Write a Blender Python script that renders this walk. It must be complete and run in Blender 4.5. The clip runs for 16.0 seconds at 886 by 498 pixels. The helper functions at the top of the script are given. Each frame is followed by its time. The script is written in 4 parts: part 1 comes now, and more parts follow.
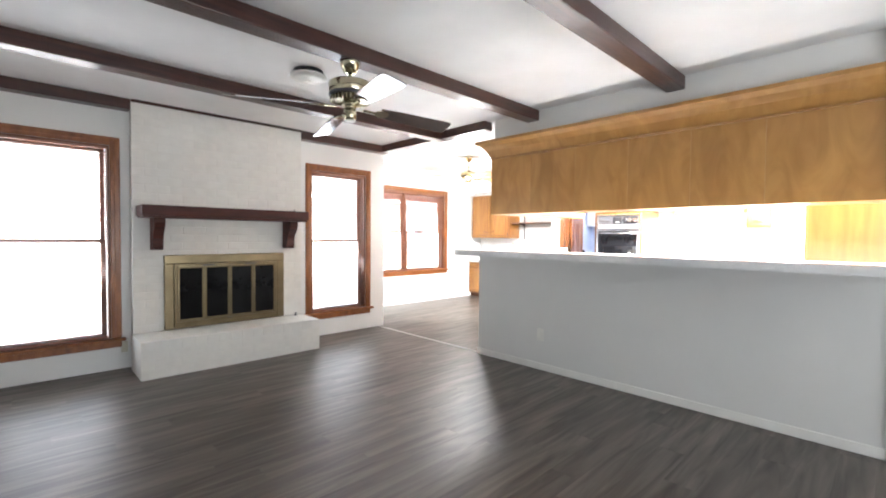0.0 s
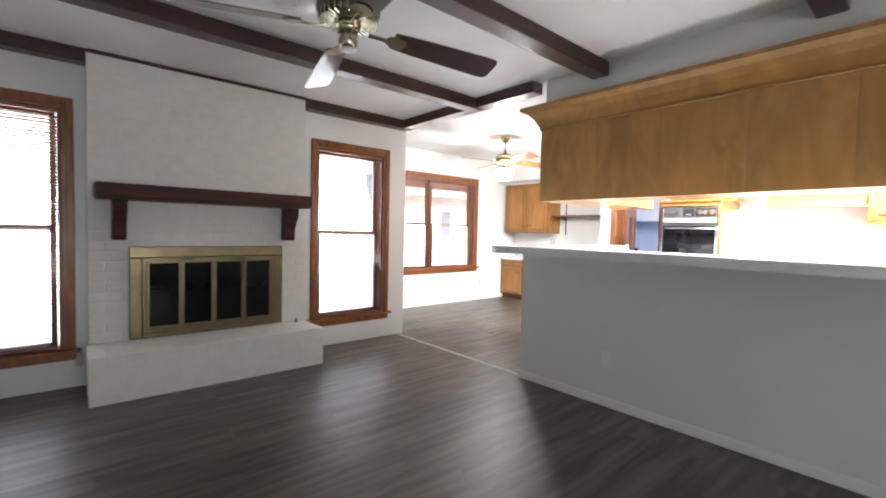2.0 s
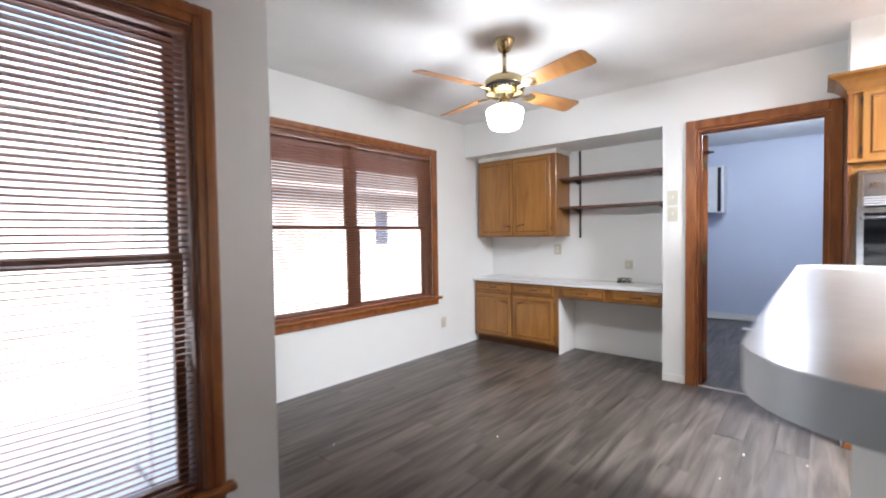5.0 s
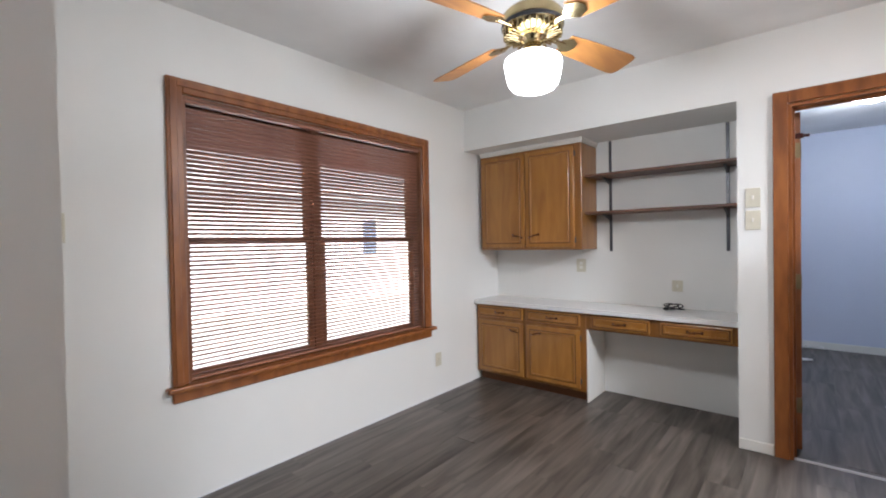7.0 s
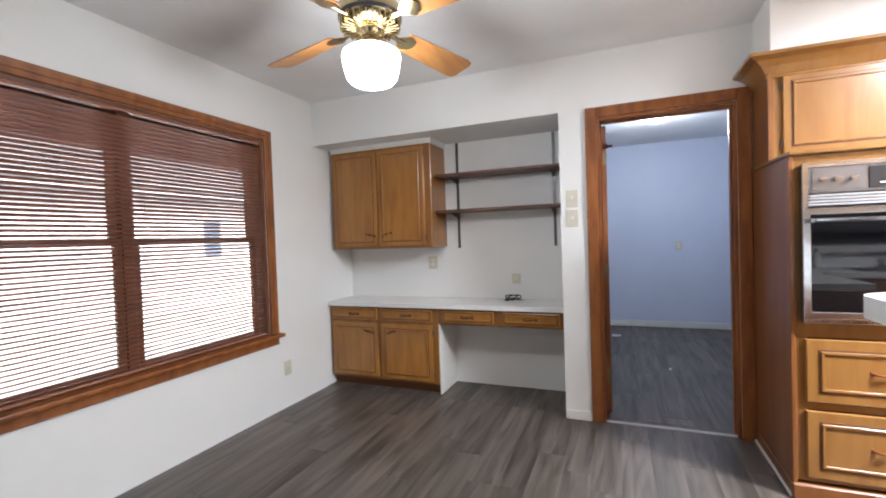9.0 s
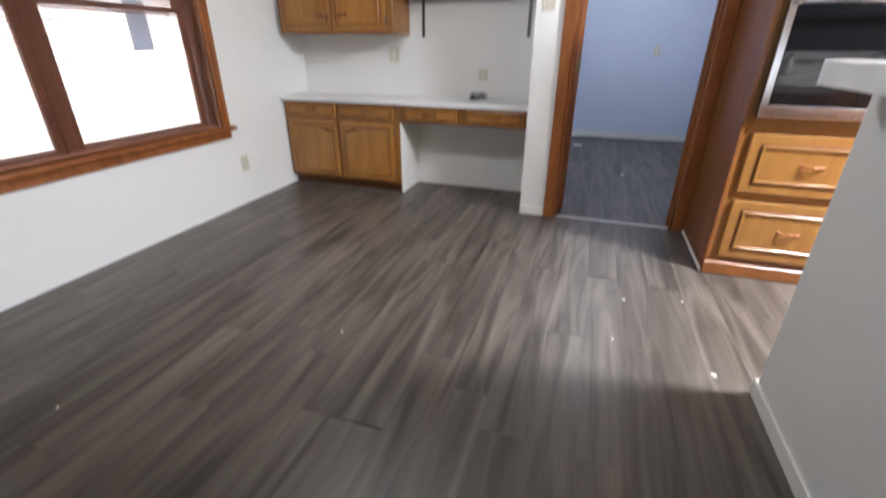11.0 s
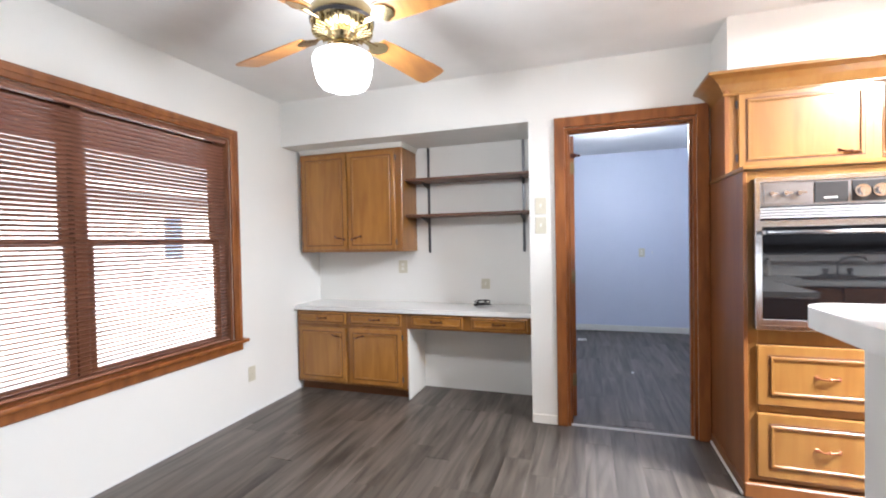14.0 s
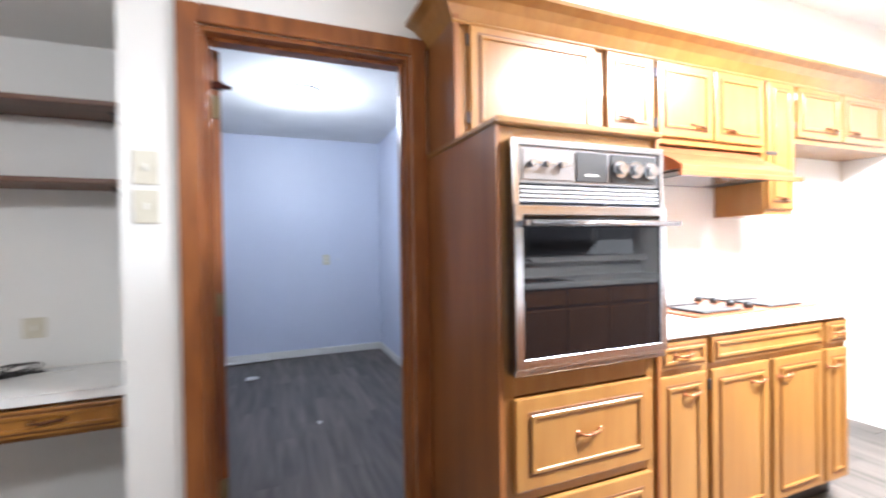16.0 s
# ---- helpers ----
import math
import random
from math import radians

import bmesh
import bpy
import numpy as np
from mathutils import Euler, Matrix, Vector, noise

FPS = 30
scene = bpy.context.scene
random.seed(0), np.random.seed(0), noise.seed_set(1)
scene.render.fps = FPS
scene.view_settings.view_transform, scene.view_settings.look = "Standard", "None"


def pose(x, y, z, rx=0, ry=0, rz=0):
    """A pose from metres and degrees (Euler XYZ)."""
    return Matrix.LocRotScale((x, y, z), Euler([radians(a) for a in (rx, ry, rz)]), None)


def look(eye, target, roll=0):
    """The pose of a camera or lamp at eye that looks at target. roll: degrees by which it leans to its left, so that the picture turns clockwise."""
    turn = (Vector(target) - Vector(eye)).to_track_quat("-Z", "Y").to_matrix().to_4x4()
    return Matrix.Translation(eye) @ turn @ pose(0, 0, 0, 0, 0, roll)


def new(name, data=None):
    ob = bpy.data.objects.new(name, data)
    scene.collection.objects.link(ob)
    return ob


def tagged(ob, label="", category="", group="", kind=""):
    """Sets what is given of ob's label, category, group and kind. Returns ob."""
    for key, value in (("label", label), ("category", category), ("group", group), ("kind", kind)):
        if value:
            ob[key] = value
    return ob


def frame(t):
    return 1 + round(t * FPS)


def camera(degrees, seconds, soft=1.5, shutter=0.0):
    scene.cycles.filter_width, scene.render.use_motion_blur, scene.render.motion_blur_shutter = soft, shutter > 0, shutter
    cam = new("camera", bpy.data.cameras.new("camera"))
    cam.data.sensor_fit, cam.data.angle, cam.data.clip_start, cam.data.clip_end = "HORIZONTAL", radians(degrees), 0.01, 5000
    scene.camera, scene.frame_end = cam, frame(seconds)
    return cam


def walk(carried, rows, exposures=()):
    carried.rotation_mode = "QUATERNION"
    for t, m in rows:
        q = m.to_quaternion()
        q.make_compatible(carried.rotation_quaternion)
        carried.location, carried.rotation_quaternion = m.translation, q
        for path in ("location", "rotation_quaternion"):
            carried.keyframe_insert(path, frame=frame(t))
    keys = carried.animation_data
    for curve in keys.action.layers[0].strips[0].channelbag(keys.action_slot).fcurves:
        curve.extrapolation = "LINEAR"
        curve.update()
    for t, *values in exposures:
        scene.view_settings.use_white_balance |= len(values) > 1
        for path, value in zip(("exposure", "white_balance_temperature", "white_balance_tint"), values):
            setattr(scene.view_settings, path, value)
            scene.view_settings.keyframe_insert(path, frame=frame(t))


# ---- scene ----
cam = camera(90.8, 16.0, 1.9, 0.5)
PATH = [
    (0, (0.412, 1.25, 1.242), (1.801, 2.688, 1.184), 0.5),
    (0.5, (0.41, 1.274, 1.236), (1.804, 2.706, 1.167), 0.8),
    (1, (0.488, 1.368, 1.226), (1.873, 2.804, 1.087), 0.4),
    (1.5, (0.74, 1.64, 1.226), (2.07, 3.126, 1.076), 0.2),
    (2, (1.025, 1.986, 1.215), (2.328, 3.501, 1.132), 1.3),
    (2.5, (1.352, 2.394, 1.232), (2.705, 3.865, 1.173), 0.7),
    (3, (1.709, 2.811, 1.265), (2.992, 4.342, 1.163), 0.8),
    (3.5, (2.057, 3.277, 1.246), (3.375, 4.774, 1.102), -0.4),
    (4, (2.437, 3.697, 1.25), (3.806, 5.149, 1.112), 0.5),
    (4.5, (2.78, 4.096, 1.239), (4.154, 5.547, 1.156), 1.3),
    (5, (3.091, 4.403, 1.244), (4.601, 5.714, 1.181), -0.8),
    (5.2, (3.19, 4.504, 1.24), (4.717, 5.797, 1.204), -0.3),
    (7.5, (3.925, 5.104, 1.297), (5.467, 6.378, 1.268), -1.5),
    (8, (3.945, 5.043, 1.29), (5.659, 6.074, 1.282), -1.6),
    (10.3, (3.923, 5.013, 1.25), (5.828, 5.593, 1.056), -1.0),
    (10.5, (3.929, 5.001, 1.232), (5.81, 5.587, 0.888), -1.0),
    (11, (3.938, 4.996, 1.132), (5.663, 5.558, 0.289), 0.3),
    (11.5, (3.938, 4.991, 1.096), (5.559, 5.531, 0.058), 0.2),
    (12, (3.939, 4.974, 1.065), (5.581, 5.53, 0.068), 0.3),
    (12.5, (3.922, 4.99, 1.135), (5.755, 5.63, 0.657), -0.8),
    (13, (3.922, 4.986, 1.275), (5.806, 5.657, 1.245), -0.7),
    (13.5, (3.918, 4.989, 1.32), (5.799, 5.668, 1.3), -0.6),
    (14, (3.935, 5.024, 1.296), (5.833, 5.653, 1.259), -1.1),
    (14.5, (4.158, 5.055, 1.256), (6.082, 5.593, 1.148), -1.3),
    (15, (4.539, 5.09, 1.278), (6.499, 5.466, 1.141), 0.5),
    (15.5, (4.931, 5.083, 1.265), (6.92, 4.881, 1.218), -1.2),
    (16, (5.263, 4.945, 1.248), (7.12, 4.202, 1.224), -0.9),
]
EXPOSURES = [(t, e, k, 10) for t, e, k in (
    (0.0, 5.8, 6150), (0.5, 5.65, 6150), (1.0, 5.35, 6150), (1.5, 5.15, 6150), (2.0, 5.0, 6150), (2.5, 4.85, 6150), (3.0, 4.7, 6050), (3.5, 4.55, 6000),
    (4.0, 4.45, 5950), (5.0, 4.1, 5850), (7.5, 3.72, 5950), (8.0, 3.72, 5950), (10.5, 3.8, 5950), (11.0, 3.85, 5950), (12.0, 4.6, 5950), (12.5, 4.75, 5950),
    (13.0, 4.6, 5950), (14.5, 4.2, 6000), (16.0, 4.2, 5900))]
walk(cam, [(t, look(eye, target, roll)) for t, eye, target, roll in PATH], EXPOSURES)

# ---- world, sun, lamps ----
world = bpy.data.worlds.new("sky")
scene.world = world
world.use_nodes = True
wn, wl = world.node_tree.nodes, world.node_tree.links
sky = wn.new("ShaderNodeTexSky")
sky.sky_type = "NISHITA"
sky.sun_disc = False
sky.sun_elevation, sky.sun_rotation = radians(42), radians(200)
wn["Background"].inputs["Strength"].default_value = 0.05
sky.dust_density, sky.ozone_density = 8.0, 0.3
wl.new(sky.outputs[0], wn["Background"].inputs["Color"])

sun = new("sun", bpy.data.lights.new("sun", "SUN"))
sun.data.energy, sun.data.angle, sun.data.color = 0.55, radians(14), (1.0, 0.98, 0.96)
sun.matrix_world = look((0, -20, 18), (1.5, 0, 0))


def lamp(name, kind, where, target, watts, colour, size=0.1, size_y=None):
    ob = new(name, bpy.data.lights.new(name, kind))
    ob.data.energy, ob.data.color = watts, colour
    if kind == "AREA":
        ob.data.size = size
        if size_y:
            ob.data.shape, ob.data.size_y = "RECTANGLE", size_y
    else:
        ob.data.shadow_soft_size = size
    ob.matrix_world = look(where, target)
    return ob


lamp("dining_bulb", "POINT", (5.515, 5.96, 1.99), (5.5, 5.9, 0), 1.75, (1.0, 0.985, 0.96), 0.11)
lamp("kitchen_tube_light", "AREA", (5.64, 2.72, 2.41), (5.64, 2.721, 0), 20.5, (0.985, 0.985, 0.985), 0.35, 1.1)
# Unseen fill lamp added behind the camera path to brighten the living room.
lamp("south_fill_light", "AREA", (1.3, -1.60, 1.15), (1.3, 0, 2.9), 3.2, (0.97, 0.985, 1.0), 2.7, 1.8)
for x in (0.60, 3.33):
    lamp("living_window_daylight", "AREA", (x, 6.315, 1.16), (x, 0, 3.4), 0.45, (0.96, 0.98, 1.0), 0.76, 1.72)
lamp("utility_bulb", "POINT", (8.85, 4.68, 2.24), (8.85, 4.68, 0), 1.7, (0.93, 0.96, 1.0), 0.10)

# ---- materials ----
MATS = {}


def mat(name, colour, rough=0.5, metal=0.0, colour2=None, scale=(1, 1, 1), noise_scale=4.0, detail=6.0, bump=0.0,
        bump_scale=60.0, rand=0.0, coat=0.0, spec=0.5, stain=0.0, rough_var=0.0, distort=0.0):
    m = bpy.data.materials.new(name)
    m.use_nodes = True
    n, l = m.node_tree.nodes, m.node_tree.links
    b = n["Principled BSDF"]
    b.inputs["Roughness"].default_value = rough
    b.inputs["Metallic"].default_value = metal
    b.inputs["Coat Weight"].default_value = coat
    b.inputs["Coat Roughness"].default_value = 0.15
    b.inputs["Specular IOR Level"].default_value = spec
    tc = n.new("ShaderNodeTexCoord")
    mp = n.new("ShaderNodeMapping")
    mp.inputs["Scale"].default_value = scale
    l.new(tc.outputs["Object"], mp.inputs["Vector"])
    vec = mp.outputs["Vector"]
    if rand:
        info = n.new("ShaderNodeObjectInfo")
        off = n.new("ShaderNodeVectorMath")
        off.operation = "MULTIPLY_ADD"
        comb = n.new("ShaderNodeCombineXYZ")
        for k in range(3):
            l.new(info.outputs["Random"], comb.inputs[k])
        off.inputs[1].default_value = (37.0, 61.0, 17.0)
        l.new(comb.outputs[0], off.inputs[0])
        l.new(vec, off.inputs[2])
        vec = off.outputs[0]
    nz = n.new("ShaderNodeTexNoise")
    nz.inputs["Scale"].default_value = noise_scale
    nz.inputs["Detail"].default_value = detail
    nz.inputs["Distortion"].default_value = distort
    l.new(vec, nz.inputs["Vector"])
    mix = n.new("ShaderNodeMix")
    mix.data_type = "RGBA"
    c2 = colour2 or tuple(c * 0.9 for c in colour)
    mix.inputs["A"].default_value = (*colour, 1)
    mix.inputs["B"].default_value = (*c2, 1)
    rng = n.new("ShaderNodeMapRange")
    rng.inputs["From Min"].default_value, rng.inputs["From Max"].default_value = 0.32, 0.68
    l.new(nz.outputs["Fac"], rng.inputs["Value"])
    l.new(rng.outputs["Result"], mix.inputs["Factor"])
    col = mix.outputs["Result"]
    if stain:
        nz2 = n.new("ShaderNodeTexNoise")
        nz2.inputs["Scale"].default_value = 1.3
        nz2.inputs["Detail"].default_value = 4.0
        l.new(tc.outputs["Object"], nz2.inputs["Vector"])
        hs0 = n.new("ShaderNodeHueSaturation")
        r2 = n.new("ShaderNodeMapRange")
        r2.inputs["From Min"].default_value, r2.inputs["From Max"].default_value = 0.3, 0.7
        r2.inputs["To Min"].default_value, r2.inputs["To Max"].default_value = 1.0 - stain, 1.0 + stain * 0.5
        l.new(nz2.outputs["Fac"], r2.inputs["Value"])
        l.new(r2.outputs["Result"], hs0.inputs["Value"])
        l.new(col, hs0.inputs["Color"])
        col = hs0.outputs["Color"]
    if rand:
        hs = n.new("ShaderNodeHueSaturation")
        r = n.new("ShaderNodeMapRange")
        r.inputs["To Min"].default_value, r.inputs["To Max"].default_value = 1.0 - rand, 1.0 + rand
        l.new(info.outputs["Random"], r.inputs["Value"])
        l.new(r.outputs["Result"], hs.inputs["Value"])
        l.new(col, hs.inputs["Color"])
        col = hs.outputs["Color"]
    l.new(col, b.inputs["Base Color"])
    if rough_var:
        rr = n.new("ShaderNodeMapRange")
        rr.inputs["To Min"].default_value, rr.inputs["To Max"].default_value = rough - rough_var, rough + rough_var
        l.new(nz.outputs["Fac"], rr.inputs["Value"])
        l.new(rr.outputs["Result"], b.inputs["Roughness"])
    if bump:
        nb = n.new("ShaderNodeTexNoise")
        nb.inputs["Scale"].default_value = bump_scale
        nb.inputs["Detail"].default_value = 3.0
        l.new(vec, nb.inputs["Vector"])
        bp = n.new("ShaderNodeBump")
        bp.inputs["Strength"].default_value = bump
        bp.inputs["Distance"].default_value = 0.004
        l.new(nb.outputs["Fac"], bp.inputs["Height"])
        l.new(bp.outputs["Normal"], b.inputs["Normal"])
    MATS[name] = m
    return m


def glow(name, colour, strength):
    m = bpy.data.materials.new(name)
    m.use_nodes = True
    b = m.node_tree.nodes["Principled BSDF"]
    b.inputs["Base Color"].default_value = (*colour, 1)
    b.inputs["Emission Color"].default_value = (*colour, 1)
    b.inputs["Emission Strength"].default_value = strength
    return m


def glass(name, colour=(1, 1, 1), rough=0.0):
    m = bpy.data.materials.new(name)
    m.use_nodes = True
    b = m.node_tree.nodes["Principled BSDF"]
    b.inputs["Base Color"].default_value = (*colour, 1)
    b.inputs["Roughness"].default_value = rough
    b.inputs["Transmission Weight"].default_value = 1.0
    b.inputs["IOR"].default_value = 1.45
    return m


WALL = mat("white_wall_paint", (0.80, 0.80, 0.78), 0.55, colour2=(0.77, 0.77, 0.75), noise_scale=1.5, bump=0.10, bump_scale=140, stain=0.03)
WALL_GREY = mat("pale_grey_wall_paint", (0.69, 0.685, 0.66), 0.6, colour2=(0.65, 0.645, 0.62), noise_scale=1.2, bump=0.10, bump_scale=140, stain=0.03)
CEIL = mat("ceiling_paint", (0.86, 0.86, 0.85), 0.75, colour2=(0.78, 0.78, 0.77), noise_scale=2.0, bump=0.25, bump_scale=90, stain=0.03)
BLUE = mat("pale_blue_paint", (0.63, 0.675, 0.80), 0.45, colour2=(0.60, 0.645, 0.77), noise_scale=1.5, bump=0.08, bump_scale=120)
BRICK = mat("painted_brick", (0.78, 0.77, 0.73), 0.55, colour2=(0.72, 0.71, 0.67), noise_scale=9, bump=0.25, bump_scale=40, rand=0.008)
MORTAR = mat("painted_mortar", (0.77, 0.76, 0.72), 0.6, colour2=(0.72, 0.71, 0.67), noise_scale=14, bump=0.6, bump_scale=90)
TRIM = mat("white_trim_paint", (0.80, 0.79, 0.75), 0.35, colour2=(0.74, 0.73, 0.69), noise_scale=5, bump=0.05)
BEAM = mat("dark_walnut_stain", (0.075, 0.028, 0.020), 0.32, colour2=(0.028, 0.012, 0.009), scale=(1, 14, 14), noise_scale=2.2, bump=0.25, bump_scale=18, coat=0.1)
MANTEL = mat("dark_red_mahogany", (0.085, 0.020, 0.012), 0.5, colour2=(0.030, 0.009, 0.007), scale=(1, 14, 14), noise_scale=2.2, bump=0.2, bump_scale=18, spec=0.3)
CASING = mat("stained_pine_casing", (0.32, 0.112, 0.028), 0.36, colour2=(0.18, 0.056, 0.015), scale=(5, 5, 1.2), noise_scale=3.5, bump=0.15, bump_scale=25, coat=0.12)
SASH = mat("brown_sash_wood", (0.22, 0.085, 0.035), 0.4, colour2=(0.13, 0.045, 0.02), scale=(5, 5, 1.2), noise_scale=3.5, bump=0.1)
OAK = mat("honey_maple", (0.325, 0.160, 0.042), 0.28, colour2=(0.26, 0.116, 0.028), scale=(7, 7, 0.9), noise_scale=2.0, distort=0.6, bump=0.06, bump_scale=40, coat=0.4, rand=0.07, stain=0.10)
OAK_DARK = mat("amber_pine", (0.40, 0.184, 0.034), 0.32, colour2=(0.29, 0.118, 0.020), scale=(7, 7, 0.9), noise_scale=2.0, distort=0.8, bump=0.06, bump_scale=40, coat=0.4, rand=0.07, stain=0.15)
# Browner maple: carries the shade of the oven cabinet side, also dark sink cabinets.
OAK_SHADE = mat("brown_maple_shade", (0.26, 0.098, 0.026), 0.38, colour2=(0.18, 0.062, 0.015), scale=(7, 7, 0.7), noise_scale=1.6, bump=0.04, coat=0.15, stain=0.1)
OAK_FRAME = mat("amber_pine_frame", (0.31, 0.132, 0.024), 0.34, colour2=(0.22, 0.088, 0.015), scale=(7, 7, 0.9), noise_scale=2.0, distort=0.8, bump=0.06, bump_scale=40, coat=0.4, stain=0.15)
# Dark brown that paints in the shade of creases and of the toe recess.
RECESS_SHADE = mat("wood_recess_shade", (0.15, 0.055, 0.014), 0.5, noise_scale=8)
VENEER = mat("birch_veneer", (0.42, 0.222, 0.062), 0.34, colour2=(0.31, 0.150, 0.038), scale=(2.2, 2.2, 0.8), noise_scale=3.0, distort=1.2, bump=0.03, coat=0.25, rand=0.10, stain=0.16)
SHELF = mat("walnut_shelf", (0.17, 0.075, 0.038), 0.45, colour2=(0.10, 0.04, 0.02), scale=(9, 1, 9), noise_scale=3, bump=0.1)
PLANK = mat("grey_vinyl_plank", (0.138, 0.115, 0.097), 0.40, colour2=(0.042, 0.034, 0.027), scale=(0.75, 7.5, 1), noise_scale=2.1, detail=6, distort=0.7, bump=0.08, bump_scale=30, rand=0.13, rough_var=0.06)
SUB = mat("dark_subfloor", (0.07, 0.062, 0.058), 0.8, noise_scale=8)
LAMINATE = mat("white_laminate", (0.80, 0.80, 0.79), 0.22, colour2=(0.76, 0.76, 0.75), noise_scale=18, spec=0.5)
# White laminate toned down so that the bar edge looks shaded.
EDGE_SHADED = mat("shaded_laminate_edge", (0.72, 0.72, 0.71), 0.3, noise_scale=14)
BRASS = mat("antique_brass", (0.27, 0.215, 0.125), 0.33, 1.0, colour2=(0.20, 0.155, 0.09), noise_scale=5, rough_var=0.08)
BRASS_SHINY = mat("polished_brass", (0.62, 0.52, 0.30), 0.16, 1.0, colour2=(0.5, 0.4, 0.22), noise_scale=6)
COPPER = mat("copper_hood_enamel", (0.36, 0.135, 0.055), 0.30, 0.35, colour2=(0.30, 0.105, 0.045), noise_scale=5, stain=0.06)
PULL = mat("darkened_copper_pull", (0.14, 0.050, 0.024), 0.38, 0.6, colour2=(0.09, 0.032, 0.016), noise_scale=9)
CHROME = mat("brushed_chrome", (0.42, 0.44, 0.47), 0.22, 1.0, colour2=(0.50, 0.53, 0.57), scale=(1, 1, 12), noise_scale=5, rough_var=0.06)
CHROME_SATIN = mat("satin_grey_metal", (0.25, 0.25, 0.26), 0.35, 0.9, noise_scale=9)
PALE_METAL = mat("pale_satin_metal", (0.46, 0.46, 0.47), 0.35, 0.4, noise_scale=9)
STEEL_DARK = mat("dark_steel", (0.10, 0.10, 0.11), 0.35, 0.8, noise_scale=9)
BLACK_GLASS = mat("black_oven_glass", (0.006, 0.006, 0.007), 0.03, 0.0, noise_scale=3, spec=0.36)
SMOKED = mat("smoked_fireplace_glass", (0.006, 0.006, 0.007), 0.07, 0.0, colour2=(0.010, 0.010, 0.010), noise_scale=3, spec=0.28)
SOOT = mat("sooty_firebrick", (0.02, 0.018, 0.016), 0.9, noise_scale=12, bump=0.4)
PLATE = mat("ivory_plastic", (0.64, 0.61, 0.50), 0.35, noise_scale=8)
PLATE_WHITE = mat("white_plastic", (0.78, 0.77, 0.72), 0.35, noise_scale=8)
SLAT = mat("brown_blind_slat", (0.38, 0.185, 0.125), 0.26, colour2=(0.32, 0.15, 0.098), noise_scale=6)
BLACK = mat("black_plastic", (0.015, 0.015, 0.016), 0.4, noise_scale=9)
BLADE_OAK = mat("oak_fan_blade", (0.47, 0.22, 0.06), 0.35, colour2=(0.34, 0.14, 0.04), scale=(1, 9, 9), noise_scale=3, coat=0.2)
BRASS_PALE = mat("pale_tarnished_brass", (0.58, 0.54, 0.40), 0.15, 1.0, colour2=(0.42, 0.38, 0.26), noise_scale=6)
BLADE_DARK = mat("walnut_fan_blade", (0.06, 0.025, 0.018), 0.16, colour2=(0.03, 0.013, 0.01), scale=(1, 9, 9), noise_scale=3, coat=0.6)
GLOBE = glow("lit_opal_glass", (1.0, 0.98, 0.95), 0.9)
DOME = glow("lit_white_dome", (0.95, 0.97, 1.0), 1.5)
DIFFUSER = glow("lit_diffuser", (1.0, 0.96, 0.90), 0.8)
PANE = glass("window_glass")
SIDING = mat("pale_siding", (0.56, 0.555, 0.575), 0.6, colour2=(0.51, 0.505, 0.525), noise_scale=2, stain=0.05)
EAVE = mat("red_brown_eave_paint", (0.30, 0.10, 0.07), 0.6, colour2=(0.24, 0.08, 0.055), noise_scale=6)
ROOF = mat("grey_shingle", (0.16, 0.15, 0.15), 0.9, colour2=(0.10, 0.10, 0.10), noise_scale=30, bump=0.5)
GRASS = mat("dry_lawn", (0.38, 0.385, 0.35), 0.9, colour2=(0.45, 0.44, 0.41), noise_scale=3, detail=9, bump=0.6)
CONCRETE = mat("pale_concrete", (0.62, 0.61, 0.59), 0.8, colour2=(0.54, 0.53, 0.51), noise_scale=6, bump=0.2)
DARK_PANE = mat("dark_house_window", (0.10, 0.13, 0.18), 0.1, noise_scale=3)
PALE_PANE = mat("pale_blue_grey_pane", (0.34, 0.38, 0.43), 0.12, noise_scale=3)
TAN_STEEL = mat("white_metal_cabinet", (0.78, 0.79, 0.80), 0.3, noise_scale=4)

# ---- mesh helpers ----
BASE = {}


def box(x0, x1, y0, y1, z0, z1, bevel=0.0, segments=1):
    bm = bmesh.new()
    bmesh.ops.create_cube(bm, size=1.0)
    for v in bm.verts:
        v.co = Vector(((x0 + x1) / 2 + v.co.x * (x1 - x0), (y0 + y1) / 2 + v.co.y * (y1 - y0), (z0 + z1) / 2 + v.co.z * (z1 - z0)))
    if bevel:
        bmesh.ops.bevel(bm, geom=bm.edges[:], offset=bevel, segments=segments, affect="EDGES", profile=0.5)
    return bm


def join(*bms):
    out = bms[0]
    for b in bms[1:]:
        me = bpy.data.meshes.new("tmp")
        b.to_mesh(me)
        out.from_mesh(me)
        bpy.data.meshes.remove(me)
        b.free()
    return out


def lathe(profile, x, y, steps=28):
    """A turned body round the upright axis through x, y; profile: radius and height, from one end to the other."""
    bm = bmesh.new()
    rings = []
    for r, z in profile:
        rings.append([bm.verts.new((x + max(r, 1e-4) * math.cos(a), y + max(r, 1e-4) * math.sin(a), z))
                      for a in (2 * math.pi * k / steps for k in range(steps))])
    for a, b in zip(rings, rings[1:]):
        for k in range(steps):
            bm.faces.new((a[k], a[(k + 1) % steps], b[(k + 1) % steps], b[k]))
    for ring in (rings[0], rings[-1]):
        bm.faces.new(ring)
    bmesh.ops.recalc_face_normals(bm, faces=bm.faces[:])
    for f in bm.faces:
        f.smooth = len(f.verts) == 4
    return bm


